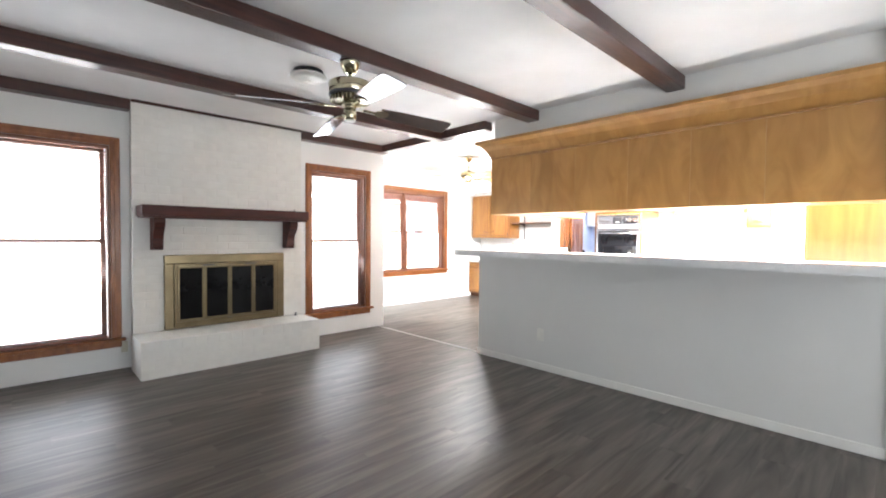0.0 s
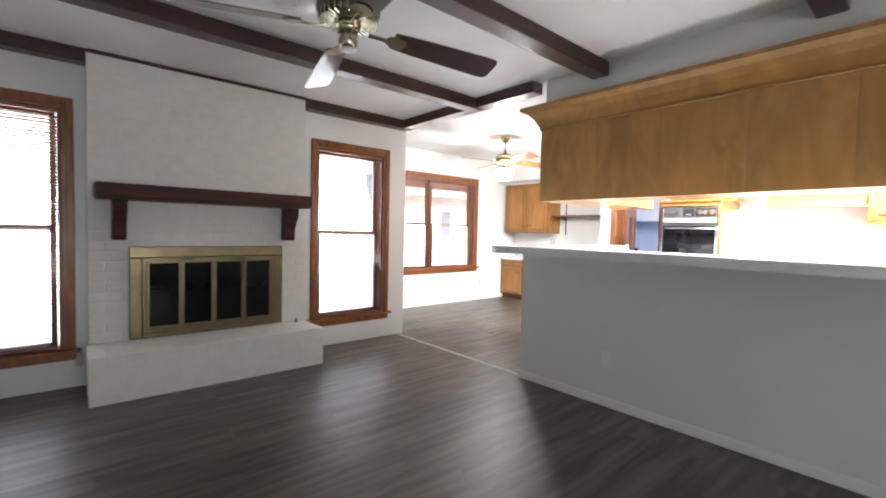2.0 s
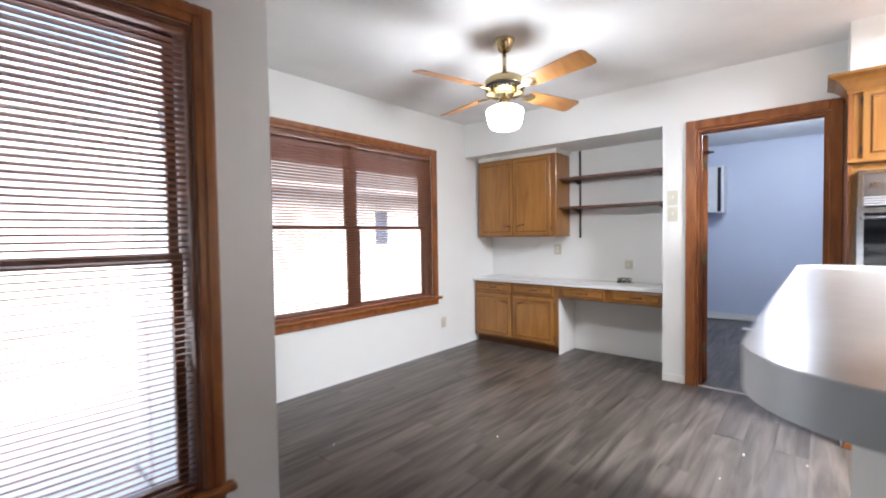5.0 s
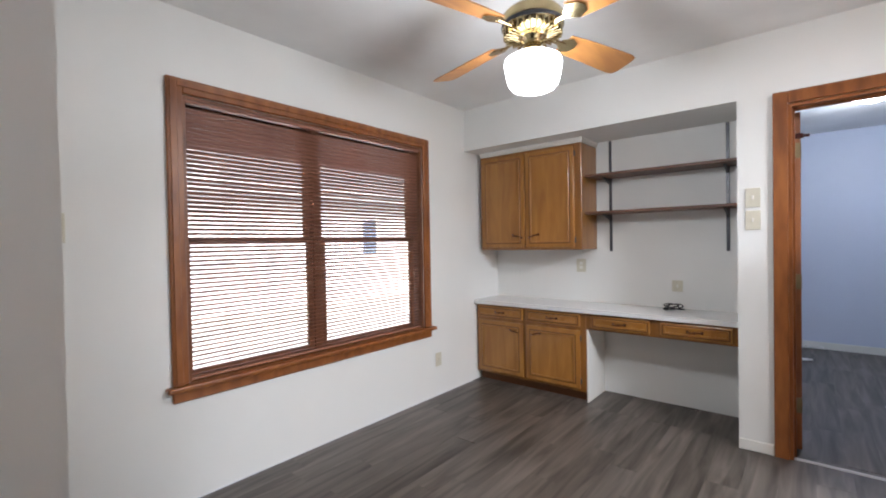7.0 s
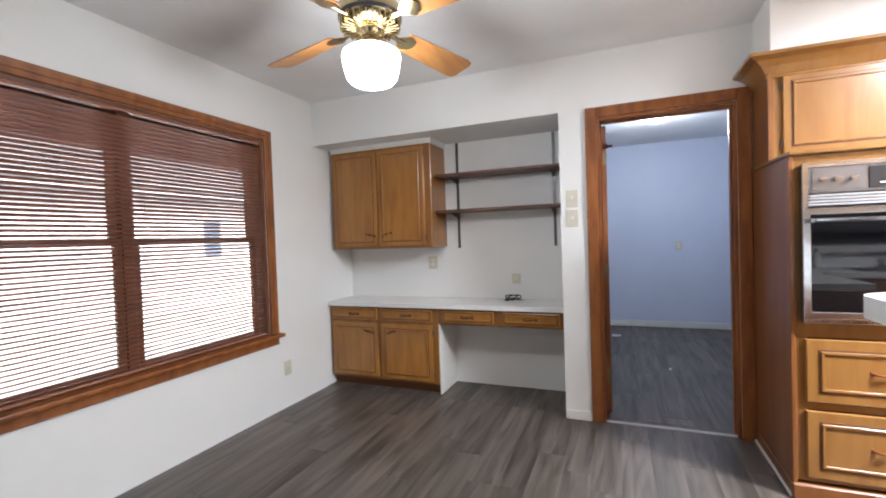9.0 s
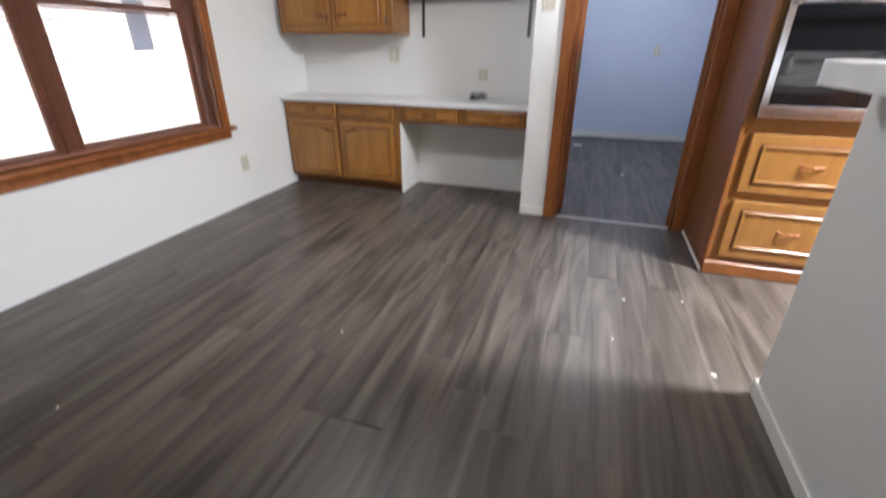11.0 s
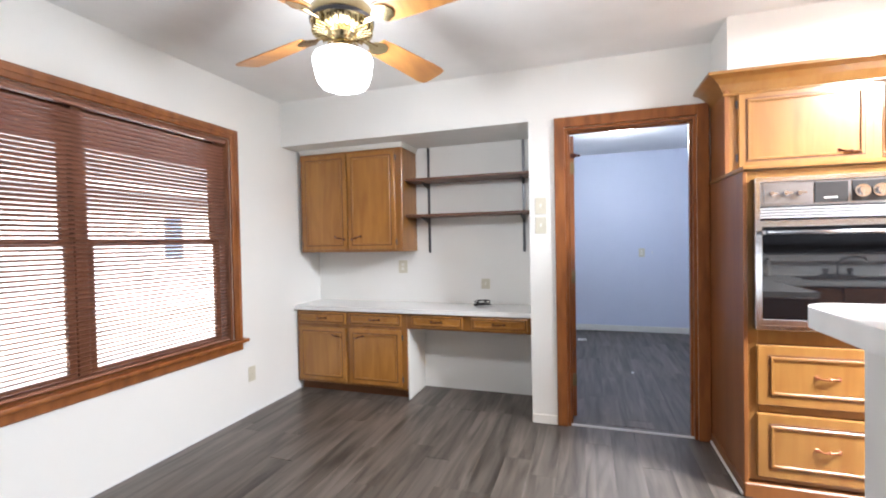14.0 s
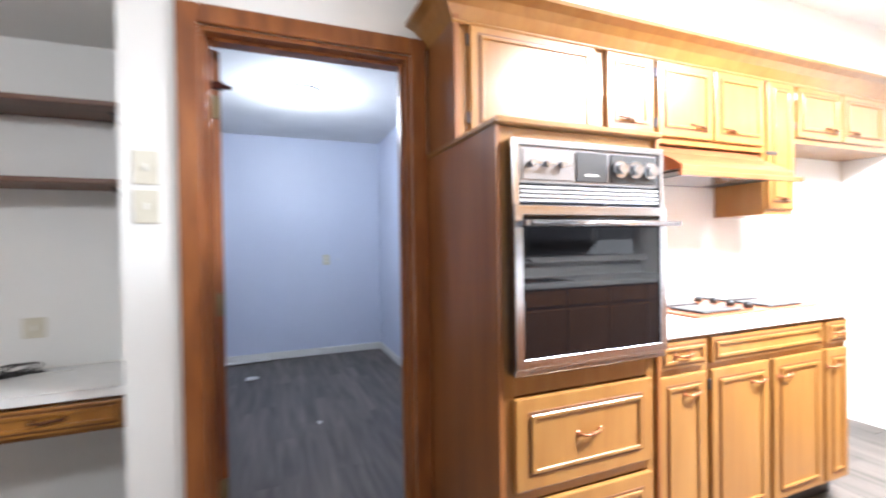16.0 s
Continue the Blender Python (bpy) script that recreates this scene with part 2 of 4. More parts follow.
def prism(outline, axis, a, b, bevel=0.0):
    """An outline of (u, v) pairs swept along an axis from a to b. x: (y, z); y: (x, z); z: (x, y)."""
    bm = bmesh.new()

    def at(u, v, w):
        return {"x": (w, u, v), "y": (u, w, v), "z": (u, v, w)}[axis]

    one = [bm.verts.new(at(u, v, a)) for u, v in outline]
    two = [bm.verts.new(at(u, v, b)) for u, v in outline]
    n = len(outline)
    bm.faces.new(one)
    bm.faces.new(two)
    for k in range(n):
        bm.faces.new((one[k], one[(k + 1) % n], two[(k + 1) % n], two[k]))
    bmesh.ops.recalc_face_normals(bm, faces=bm.faces[:])
    if bevel:
        bmesh.ops.bevel(bm, geom=bm.edges[:], offset=bevel, segments=2, affect="EDGES", profile=0.5)
    return bm


def tube(points, radius, steps=8):
    """A round bar along a line of points."""
    bm = bmesh.new()
    pts = [Vector(p) for p in points]
    rings = []
    for i, p in enumerate(pts):
        d = (pts[min(i + 1, len(pts) - 1)] - pts[max(i - 1, 0)]).normalized()
        q = d.to_track_quat("Z", "Y")
        rings.append([bm.verts.new(p + q @ Vector((radius * math.cos(a), radius * math.sin(a), 0)))
                      for a in (2 * math.pi * k / steps for k in range(steps))])
    for a, b in zip(rings, rings[1:]):
        for k in range(steps):
            f = bm.faces.new((a[k], a[(k + 1) % steps], b[(k + 1) % steps], b[k]))
            f.smooth = True
    bm.faces.new(rings[0])
    bm.faces.new(rings[-1])
    bmesh.ops.recalc_face_normals(bm, faces=bm.faces[:])
    return bm


def hoop(at, a0, a1, z0, z1, d0, d1, w):
    """A rectangular frame of width w in one piece; at(a, z, d) gives the place of a corner."""
    bm = bmesh.new()
    loops = []
    for d in (d0, d1):
        for k in (0, w):
            loops.append([bm.verts.new(at(a, z, d)) for a, z in ((a0 + k, z0 + k), (a1 - k, z0 + k), (a1 - k, z1 - k), (a0 + k, z1 - k))])
    for one, two in ((0, 1), (1, 3), (3, 2), (2, 0)):
        for k in range(4):
            bm.faces.new((loops[one][k], loops[one][(k + 1) % 4], loops[two][(k + 1) % 4], loops[two][k]))
    bmesh.ops.recalc_face_normals(bm, faces=bm.faces[:])
    bmesh.ops.bevel(bm, geom=bm.edges[:], offset=min(0.002, w * 0.25, abs(d1 - d0) * 0.25), segments=1, affect="EDGES", profile=0.5)
    return bm


def ring_yz(x0, x1, y0, y1, z0, z1, w):
    """A picture-frame of width w lying in the y-z plane."""
    return hoop(lambda a, z, d: (d, a, z), y0, y1, z0, z1, x0, x1, w)


def ring_xz(y0, y1, x0, x1, z0, z1, w):
    return hoop(lambda a, z, d: (a, d, z), x0, x1, z0, z1, y0, y1, w)


def thing(name, where, label, category, group="", kind=""):
    ob = new(name)
    ob.location = where
    ob.empty_display_size = 0.1
    BASE[ob.name] = Vector(where)
    return tagged(ob, label, category, group, kind)


def solid(name, bm, material, label="", category="", group="", kind=""):
    """A thing or a piece of the setting of one mesh."""
    me = bpy.data.meshes.new(name)
    co = [v.co for v in bm.verts]
    c = Vector(((min(v.x for v in co) + max(v.x for v in co)) / 2, (min(v.y for v in co) + max(v.y for v in co)) / 2, min(v.z for v in co)))
    for v in bm.verts:
        v.co -= c
    bm.to_mesh(me)
    bm.free()
    me.materials.append(material)
    ob = new(name, me)
    ob.location = c
    BASE[ob.name] = c
    return tagged(ob, label, category, group, kind)


def part(name, bm, material, parent, label=""):
    """One mesh under a thing or under a part; bm is in world metres."""
    base = BASE[parent.name]
    co = [v.co for v in bm.verts]
    c = sum(co, Vector()) / len(co)
    for v in bm.verts:
        v.co -= c
    me = bpy.data.meshes.new(name)
    bm.to_mesh(me)
    bm.free()
    me.materials.append(material)
    ob = new(name, me)
    ob.parent = parent
    ob.location = c - base
    BASE[ob.name] = c
    return tagged(ob, label)


def structure(name, bm, material, label=""):
    bmesh.ops.remove_doubles(bm, verts=bm.verts[:], dist=0.0001)
    return solid(name, bm, material, label, kind="structure")


def wall_x(name, x0, x1, y0, y1, z1, holes, material, label, z0=0.0):
    """A wall along x with rectangular openings (x0, x1, z0, z1) through it."""
    bms, x = [], x0
    for hx0, hx1, hz0, hz1 in sorted(holes):
        bms.append(box(x, hx0, y0, y1, z0, z1))
        if hz0 > z0:
            bms.append(box(hx0, hx1, y0, y1, z0, hz0))
        bms.append(box(hx0, hx1, y0, y1, hz1, z1))
        x = hx1
    bms.append(box(x, x1, y0, y1, z0, z1))
    return structure(name, join(*bms), material, label)

# ---- structure ----
LIV_Z, DIN_Z, UTIL_Z = 2.45, 2.49, 2.46
wall_x("wall_north_living", -2.6, 4.02, 6.17, 6.33, LIV_Z + 0.1, [(0.21, 0.99, 0.29, 2.03), (2.94, 3.72, 0.29, 2.03)], WALL, "white painted plaster wall with two tall windows")
structure("wall_return", box(3.88, 4.02, 6.33, 7.65, -0.27, 2.6), WALL, "short white painted return wall")
wall_x("wall_north_dining", 4.02, 7.70, 7.49, 7.65, 2.6, [(4.70, 6.47, 0.60, 2.06)], WALL, "white painted dining wall with a wide window")
structure("wall_east", join(box(7.05, 7.17, 5.165, 5.41, 0, 2.6), box(7.05, 7.17, 4.37, 5.165, 2.05, 2.6), box(7.05, 7.17, 1.13, 4.37, 0, 2.6)), WALL, "white painted wall with the utility room doorway")
structure("wall_alcove", join(box(7.58, 7.70, 5.29, 7.49, 0, 2.6), box(7.17, 7.58, 5.29, 5.41, 0, 2.6), box(7.05, 7.58, 5.41, 7.49, 2.12, 2.6)), WALL, "white painted desk alcove with a lowered soffit")
structure("wall_south_kitchen", box(3.99, 7.05, 1.13, 1.25, 0, 2.6), WALL, "white painted kitchen end wall")
# The opening in this end wall is added only to hold the fill lamp.
wall_x("wall_south_living", -2.6, 3.99, -1.76, -1.6, 2.6, [(-0.1, 2.7, 0.2, 2.1)], WALL, "white painted living room end wall with an added niche for the fill lamp")
# Unseen panel added to close that opening and keep direct sun out.
structure("window_shade", box(-0.1, 2.7, -1.75, -1.74, 0.2, 2.1), TRIM, "added white panel that closes the fill lamp niche against the sun")
structure("wall_west_living", box(-2.76, -2.6, -1.76, 6.33, 0, 2.6), WALL, "white painted living room side wall")
structure("wall_between", box(3.876, 3.99, -1.6, 1.25, 0, 2.6), WALL, "white painted wall between living room and kitchen")
structure("half_wall", join(box(3.902, 3.99, 1.25, 4.306, 0, 1.050), box(3.99, 5.43, 4.22, 4.306, 0, 1.050)), WALL_GREY, "pale grey painted half wall round the kitchen")
structure("soffit_over_bar", join(box(3.975, 4.28, 1.25, 4.175, 2.12, 2.52), box(4.28, 5.285, 3.87, 4.175, 2.12, 2.52)), WALL_GREY, "pale boxed soffit above the hanging cabinets")
structure("soffit_over_range", box(6.72, 7.05, 1.25, 4.285, 2.20, 2.52), WALL, "white boxed soffit above the kitchen cabinets")
structure("ceiling_living", box(-2.6, 4.02, -1.6, 6.17, LIV_Z, LIV_Z + 0.1), CEIL, "white textured living room ceiling")
structure("ceiling_dining", box(4.02, 7.05, 1.25, 7.49, DIN_Z, DIN_Z + 0.1), CEIL, "white textured dining and kitchen ceiling")
# utility room
structure("wall_utility_east", box(10.43, 10.55, 3.58, 6.52, 0, 2.6), BLUE, "pale blue painted utility room wall")
structure("wall_utility_south", box(7.17, 10.43, 3.58, 3.70, 0, 2.6), BLUE, "pale blue painted utility room wall")
structure("wall_utility_north", box(7.70, 10.43, 6.40, 6.52, 0, 2.6), BLUE, "pale blue painted utility room wall")
structure("wall_utility_west", join(box(7.17, 7.19, 3.70, 4.37, 0, 2.46), box(7.17, 7.19, 4.37, 5.165, 2.05, 2.46), box(7.17, 7.19, 5.165, 5.27, 0, 2.46),
                                   box(7.17, 7.72, 5.27, 5.29, 0, 2.46), box(7.70, 7.72, 5.29, 6.40, 0, 2.46)), BLUE, "pale blue painted utility room wall")
structure("ceiling_utility", box(7.17, 10.43, 3.70, 6.40, UTIL_Z, UTIL_Z + 0.1), CEIL, "white utility room ceiling")

# baseboards
def board(x0, x1, y0, y1, h=0.065):
    return structure("baseboard", box(x0, x1, y0, y1, 0, h, 0.004), TRIM, "low white painted baseboard")


board(3.890, 3.902, 1.25, 4.318)
board(3.902, 5.43, 4.306, 4.318)
board(5.43, 5.442, 4.22, 4.318)
board(7.038, 7.05, 5.235, 5.41)
board(10.415, 10.43, 3.70, 6.40, 0.08)
board(7.19, 10.415, 3.70, 3.715, 0.08)
structure("threshold", prism([(7.062, 0.0), (7.092, 0.0), (7.086, 0.006), (7.068, 0.006)], "y", 4.389, 5.146), CONCRETE, "narrow pale doorway threshold strip")
structure("transition_strip", prism([(3.925, 0.0), (3.957, 0.0), (3.949, 0.006), (3.933, 0.006)], "y", 4.35, 6.17), CONCRETE, "pale floor transition strip")
structure("quarter_round", box(6.44, 7.05, 4.30, 4.312, 0, 0.018, 0.004), TRIM, "thin white caulk trim along the cabinet side")

# ---- ceiling beams ----
def beam(x0, x1, y0, y1, z0, z1, label):
    return solid("ceiling_beam", box(x0, x1, y0, y1, z0, z1, 0.006, 2), BEAM, label, "beam", "ceiling beams")


for y in (2.365, 3.635, 4.905):
    beam(-2.6, 3.975, y, y + 0.13, 2.35, LIV_Z, "dark walnut-stained wooden ceiling beam, slightly glossy")
beam(3.90, 4.03, 4.255, 6.05, 2.36, 2.52, "dark stained border beam at the dining room opening")
beam(-2.6, 1.135, 6.05, 6.17, 2.355, LIV_Z, "dark stained beam along the window wall")
beam(2.755, 4.03, 6.05, 6.17, 2.355, LIV_Z, "dark stained beam along the window wall")
beam(1.135, 2.755, 6.030, 6.05, 2.425, LIV_Z, "thin dark trim strip above the chimney breast")

# ---- windows and blinds ----
def window(name, x0, x1, z0, z1, yin, glass_cols, rail_z, label):
    """Stained casing round an opening whose clear size is x0..x1, z0..z1 in a wall with its inner face at yin."""
    w = thing(name, ((x0 + x1) / 2, yin, z0), label, "window", kind="structure")
    cw = 0.075
    part("casing", join(box(x0 - cw, x0, yin - 0.022, yin, z0, z1 + cw, 0.005), box(x1, x1 + cw, yin - 0.022, yin, z0, z1 + cw, 0.005),
                        box(x0, x1, yin - 0.022, yin, z1, z1 + cw, 0.005),
                        box(x0 - cw + 0.012, x0 - 0.03, yin - 0.030, yin - 0.022, z0, z1 + cw - 0.012, 0.003),
                        box(x1 + 0.03, x1 + cw - 0.012, yin - 0.030, yin - 0.022, z0, z1 + cw - 0.012, 0.003),
                        box(x0 - 0.03, x1 + 0.03, yin - 0.030, yin - 0.022, z1 + 0.03, z1 + cw - 0.012, 0.003)), CASING, w)
    part("sill", join(box(x0 - cw - 0.03, x1 + cw + 0.03, yin - 0.055, yin + 0.0, z0 - 0.028, z0, 0.008, 2),
                      box(x0, x1, yin, yin + 0.09, z0 - 0.005, z0 + 0.001)), CASING, w)
    part("apron", box(x0 - cw, x1 + cw, yin - 0.020, yin, z0 - 0.085, z0 - 0.028, 0.005), CASING, w)
    part("jamb", join(box(x0, x0 + 0.018, yin, yin + 0.15, z0, z1), box(x1 - 0.018, x1, yin, yin + 0.15, z0, z1),
                      box(x0 + 0.018, x1 - 0.018, yin, yin + 0.15, z1 - 0.018, z1)), SASH, w)
    for i, (a, b) in enumerate(glass_cols):
        fr = 0.035
        up = part("upper_sash", ring_xz(yin + 0.10, yin + 0.13, a - fr, b + fr, rail_z - 0.015, z1 - 0.02, fr), SASH, w)
        part("pane", box(a, b, yin + 0.113, yin + 0.117, rail_z + 0.02, z1 - 0.055), PANE, up).visible_shadow = False
        lo = part("lower_sash", ring_xz(yin + 0.065, yin + 0.095, a - fr, b + fr, z0 + 0.001, rail_z + 0.02, fr + 0.003), SASH, w)
        part("pane", box(a, b, yin + 0.078, yin + 0.082, z0 + 0.04, rail_z - 0.016), PANE, lo).visible_shadow = False
    if len(glass_cols) > 1:
        a, b = glass_cols[0][1] + 0.035, glass_cols[1][0] - 0.035
        part("mullion", box(a, b, yin + 0.055, yin + 0.15, z0, z1 - 0.018, 0.004), SASH, w)
    return w


WLABEL = "double-hung window with stained pine casing and sill"
window("window_1", 0.21, 0.99, 0.29, 2.03, 6.17, [(0.27, 0.93)], 1.17, WLABEL)
window("window_2", 2.94, 3.72, 0.29, 2.03, 6.17, [(3.00, 3.66)], 1.17, WLABEL)
window("window_3", 4.70, 6.47, 0.60, 2.06, 7.49, [(4.745, 5.45), (5.58, 6.395)], 1.32, "wide twin double-hung window with stained pine casing")


def blind(x0, x1, y, z0, z1, label, chord=1.2, arch=2.2, tilt=0.20, pitch=0.0235):
    b = thing("window_blind", ((x0 + x1) / 2, y, z0), label, "blind", "window blinds")
    part("head_rail", box(x0, x1, y - 0.016, y + 0.016, z1 - 0.030, z1 - 0.002, 0.003), SLAT, b)
    part("bottom_rail", box(x0 + 0.003, x1 - 0.003, y - 0.012, y + 0.012, z0 + 0.004, z0 + 0.017, 0.003), SLAT, b)
    me = None
    
    n = int((z1 - 0.04 - z0 - 0.02) / pitch)
    for i in range(n):
        z = z0 + 0.030 + i * pitch
        if me is None:
            arc = [(-0.0125, -0.0012), (-0.006, 0.0010), (0.0, 0.0017), (0.006, 0.0010), (0.0125, -0.0012)]
            shape = [(u * chord, v * arch - tilt * u) for u, v in arc + [(u, v - 0.0007) for u, v in reversed(arc)]]
            ob = part("slat", prism([(y + u, z + v) for u, v in shape], "x", x0 + 0.004, x1 - 0.004), SLAT, b)
            me = ob.data
            first = ob.location.copy()
        else:
            ob = new("slat", me)
            ob.parent = b
            ob.location = first + Vector((0, 0, i * pitch))
    for fx in (0.12, 0.5, 0.88) if x1 - x0 > 1.2 else (0.2, 0.8):
        x = x0 + fx * (x1 - x0)
        part("ladder_cord", join(box(x - 0.0008, x + 0.0008, y - 0.0145, y - 0.0132, z0 + 0.01, z1 - 0.01),
                                 box(x - 0.0008, x + 0.0008, y + 0.0132, y + 0.0145, z0 + 0.01, z1 - 0.01)), SLAT, b)
    return b


BL = "lowered brown mini blind with open horizontal slats"
blind(0.215, 0.985, 6.197, 0.292, 2.026, BL, 1.1, 1.2, 0.30)
blind(2.945, 3.715, 6.197, 0.292, 2.026, BL, 1.1, 1.2, 0.30)
blind(4.705, 6.465, 7.517, 0.602, 2.056, "wide lowered brown mini blind with open slats", 1.15, 1.6, 0.50)

# ---- fireplace ----
chim = thing("chimney_breast", (1.945, 6.05, 0), "white-painted brick chimney breast with a brass-framed firebox", "fireplace", kind="structure")
FX0, FX1, FZ0, FZ1 = 1.43, 2.48, 0.34, 0.98
part("core", join(box(1.139, FX0, 6.0513, 6.17, 0.30, 2.445), box(FX1, 2.751, 6.0513, 6.17, 0.30, 2.445), box(FX0, FX1, 6.0513, 6.17, FZ1, 2.445), box(FX0, FX1, 6.0513, 6.17, 0.30, FZ0)), MORTAR, chim)
part("firebox", join(box(FX0, FX1, 6.14, 6.165, FZ0, FZ1), box(FX0, FX0 + 0.01, 6.06, 6.14, FZ0, FZ1), box(FX1 - 0.01, FX1, 6.06, 6.14, FZ0, FZ1),
                     box(FX0 + 0.01, FX1 - 0.01, 6.06, 6.14, FZ1 - 0.01, FZ1), box(FX0 + 0.01, FX1 - 0.01, 6.06, 6.14, FZ0, FZ0 + 0.01)), SOOT, chim)
hearth = thing("hearth", (1.94, 5.83, 0), "raised white-painted brick hearth in front of the fireplace", "hearth")
part("core", box(1.1212, 2.7538, 5.6163, 6.05, 0, 0.3243), MORTAR, hearth)

BRICK_MESH = {}


def brick(x0, x1, y0, y1, z0, z1, parent):
    key = (round(x1 - x0, 3), round(y1 - y0, 3), round(z1 - z0, 3))
    c = Vector(((x0 + x1) / 2, (y0 + y1) / 2, (z0 + z1) / 2))
    if key not in BRICK_MESH:
        bm = box(x0, x1, y0, y1, z0, z1, 0.0014)
        for v in bm.verts:
            v.co -= c
        me = bpy.data.meshes.new("brick")
        bm.to_mesh(me)
        bm.free()
        me.materials.append(BRICK)
        BRICK_MESH[key] = me
    ob = new("brick", BRICK_MESH[key])
    ob.parent = parent
    ob.location = c - BASE[parent.name]


rng = random.Random(4)
BX0, BX1, COURSE = 1.135, 2.755, 0.0764
row, z = 0, 0.325
while z < 2.42:
    zt = min(z + COURSE - 0.007, 2.424)
    x = BX0 - (0.105 if row % 2 else 0)
    while x < BX1 - 0.01:
        a, b = max(x, BX0), min(x + 0.198, BX1)
        if b - a > 0.03 and not (b > FX0 - 0.0 and a < FX1 and z < FZ1 and zt > FZ0 - 0.02):
            j = rng.choice((0.0, 0.0006, -0.0006))
            brick(round(a, 3), round(b, 3), 6.050 + j, 6.090 + j, z, zt, chim)
        elif b - a > 0.03 and (a < FX0 - 0.03 or b > FX1 + 0.03):
            a2, b2 = (a, FX0) if a < FX0 - 0.03 else (FX1, b)
            brick(round(a2, 3), round(b2, 3), 6.050, 6.090, z, zt, chim)
        x += 0.205
    z += COURSE
    row += 1
# hearth: two running courses below a rowlock course on edge
for row in range(3):
    z = 0.006 + row * 0.0775
    x = 1.12 - (0.10 if row % 2 else 0)
    while x < 2.75:
        a, b = max(x, 1.12), min(x + 0.197, 2.755)
        if b - a > 0.03:
            brick(round(a, 3), round(b, 3), 5.615, 5.69, z, z + 0.070, hearth)
        x += 0.205
    y = 5.70
    while y < 6.0:
        brick(2.690, 2.755, round(y, 3), round(min(y + 0.197, 6.048), 3), z, z + 0.070, hearth)
        y += 0.205
x = 1.12
while x < 2.73:
    for y0, y1 in ((5.612, 5.822), (5.832, 6.047)):
        brick(round(x, 3), round(min(x + 0.094, 2.757), 3), y0, y1, 0.240, 0.3255, hearth)
    x += 0.1023

# brass glass-door set
fd = thing("fireplace_doors", (1.953, 6.03, 0.33), "antique brass fireplace door frame with four smoked glass panels", "fireplace doors")
part("surround", join(box(1.375, 2.532, 6.012, 6.049, 0.955, 1.042, 0.006), box(1.375, 1.455, 6.012, 6.049, 0.332, 0.955, 0.006), box(2.452, 2.532, 6.012, 6.049, 0.332, 0.955, 0.006),
                      box(1.455, 2.452, 6.012, 6.049, 0.332, 0.372, 0.005)), BRASS, fd)
part("inner_frame", ring_xz(6.004, 6.030, 1.456, 2.451, 0.374, 0.954, 0.022), BRASS, fd)
part("vent_rail", box(1.480, 2.428, 6.010, 6.030, 0.378, 0.398, 0.003), STEEL_DARK, fd)
pw = (2.428 - 1.480) / 4
for k in range(4):
    a = 1.480 + k * pw
    leaf = part("door_leaf", ring_xz(6.000, 6.022, a + 0.001, a + pw - 0.001, 0.399, 0.931, 0.019), BRASS, fd)
    part("glass_panel", box(a + 0.019, a + pw - 0.019, 6.008, 6.013, 0.417, 0.913), SMOKED, leaf, "smoked black glass")
for x in (1.953 - 0.20, 1.953 + 0.20):
    part("door_pull", box(x - 0.055, x + 0.055, 5.988, 6.001, 0.934, 0.945, 0.003), STEEL_DARK, fd)
for dx in (0.012, -0.012):
    part("knob", lathe([(0.004, 0.384), (0.008, 0.389), (0.004, 0.394)], 1.953 + dx, 5.998, 10), STEEL_DARK, fd)

mantel = thing("mantel_shelf", (1.935, 5.91, 1.39), "dark mahogany mantel shelf on two carved corbels", "mantel")
part("shelf", join(box(1.165, 2.705, 5.765, 6.05, 1.405, 1.497, 0.006, 2), box(1.175, 2.695, 5.778, 6.05, 1.388, 1.405, 0.003)), MANTEL, mantel)
for x in (1.27, 2.53):
    prof = [(6.049, 1.388), (5.845, 1.388), (5.840, 1.345), (5.852, 1.305), (5.90, 1.25), (5.925, 1.20), (5.93, 1.13), (5.945, 1.095), (6.049, 1.095)]
    part("corbel", prism(prof, "x", x, x + 0.085, 0.004), MANTEL, mantel)
solid("gas_key_valve", lathe([(0.018, 0.3262), (0.018, 0.334), (0.007, 0.336), (0.007, 0.352), (0.012, 0.354), (0.012, 0.360)], 2.655, 5.985, 14), STEEL_DARK, "small dark gas valve key on the hearth", "gas valve")
solid("metal_stub", lathe([(0.008, 1.4975), (0.010, 1.503), (0.004, 1.512), (0.006, 1.518), (0.001, 1.524)], 2.60, 5.90, 10), BLACK, "tiny dark metal stub standing on the mantel", "trinket")

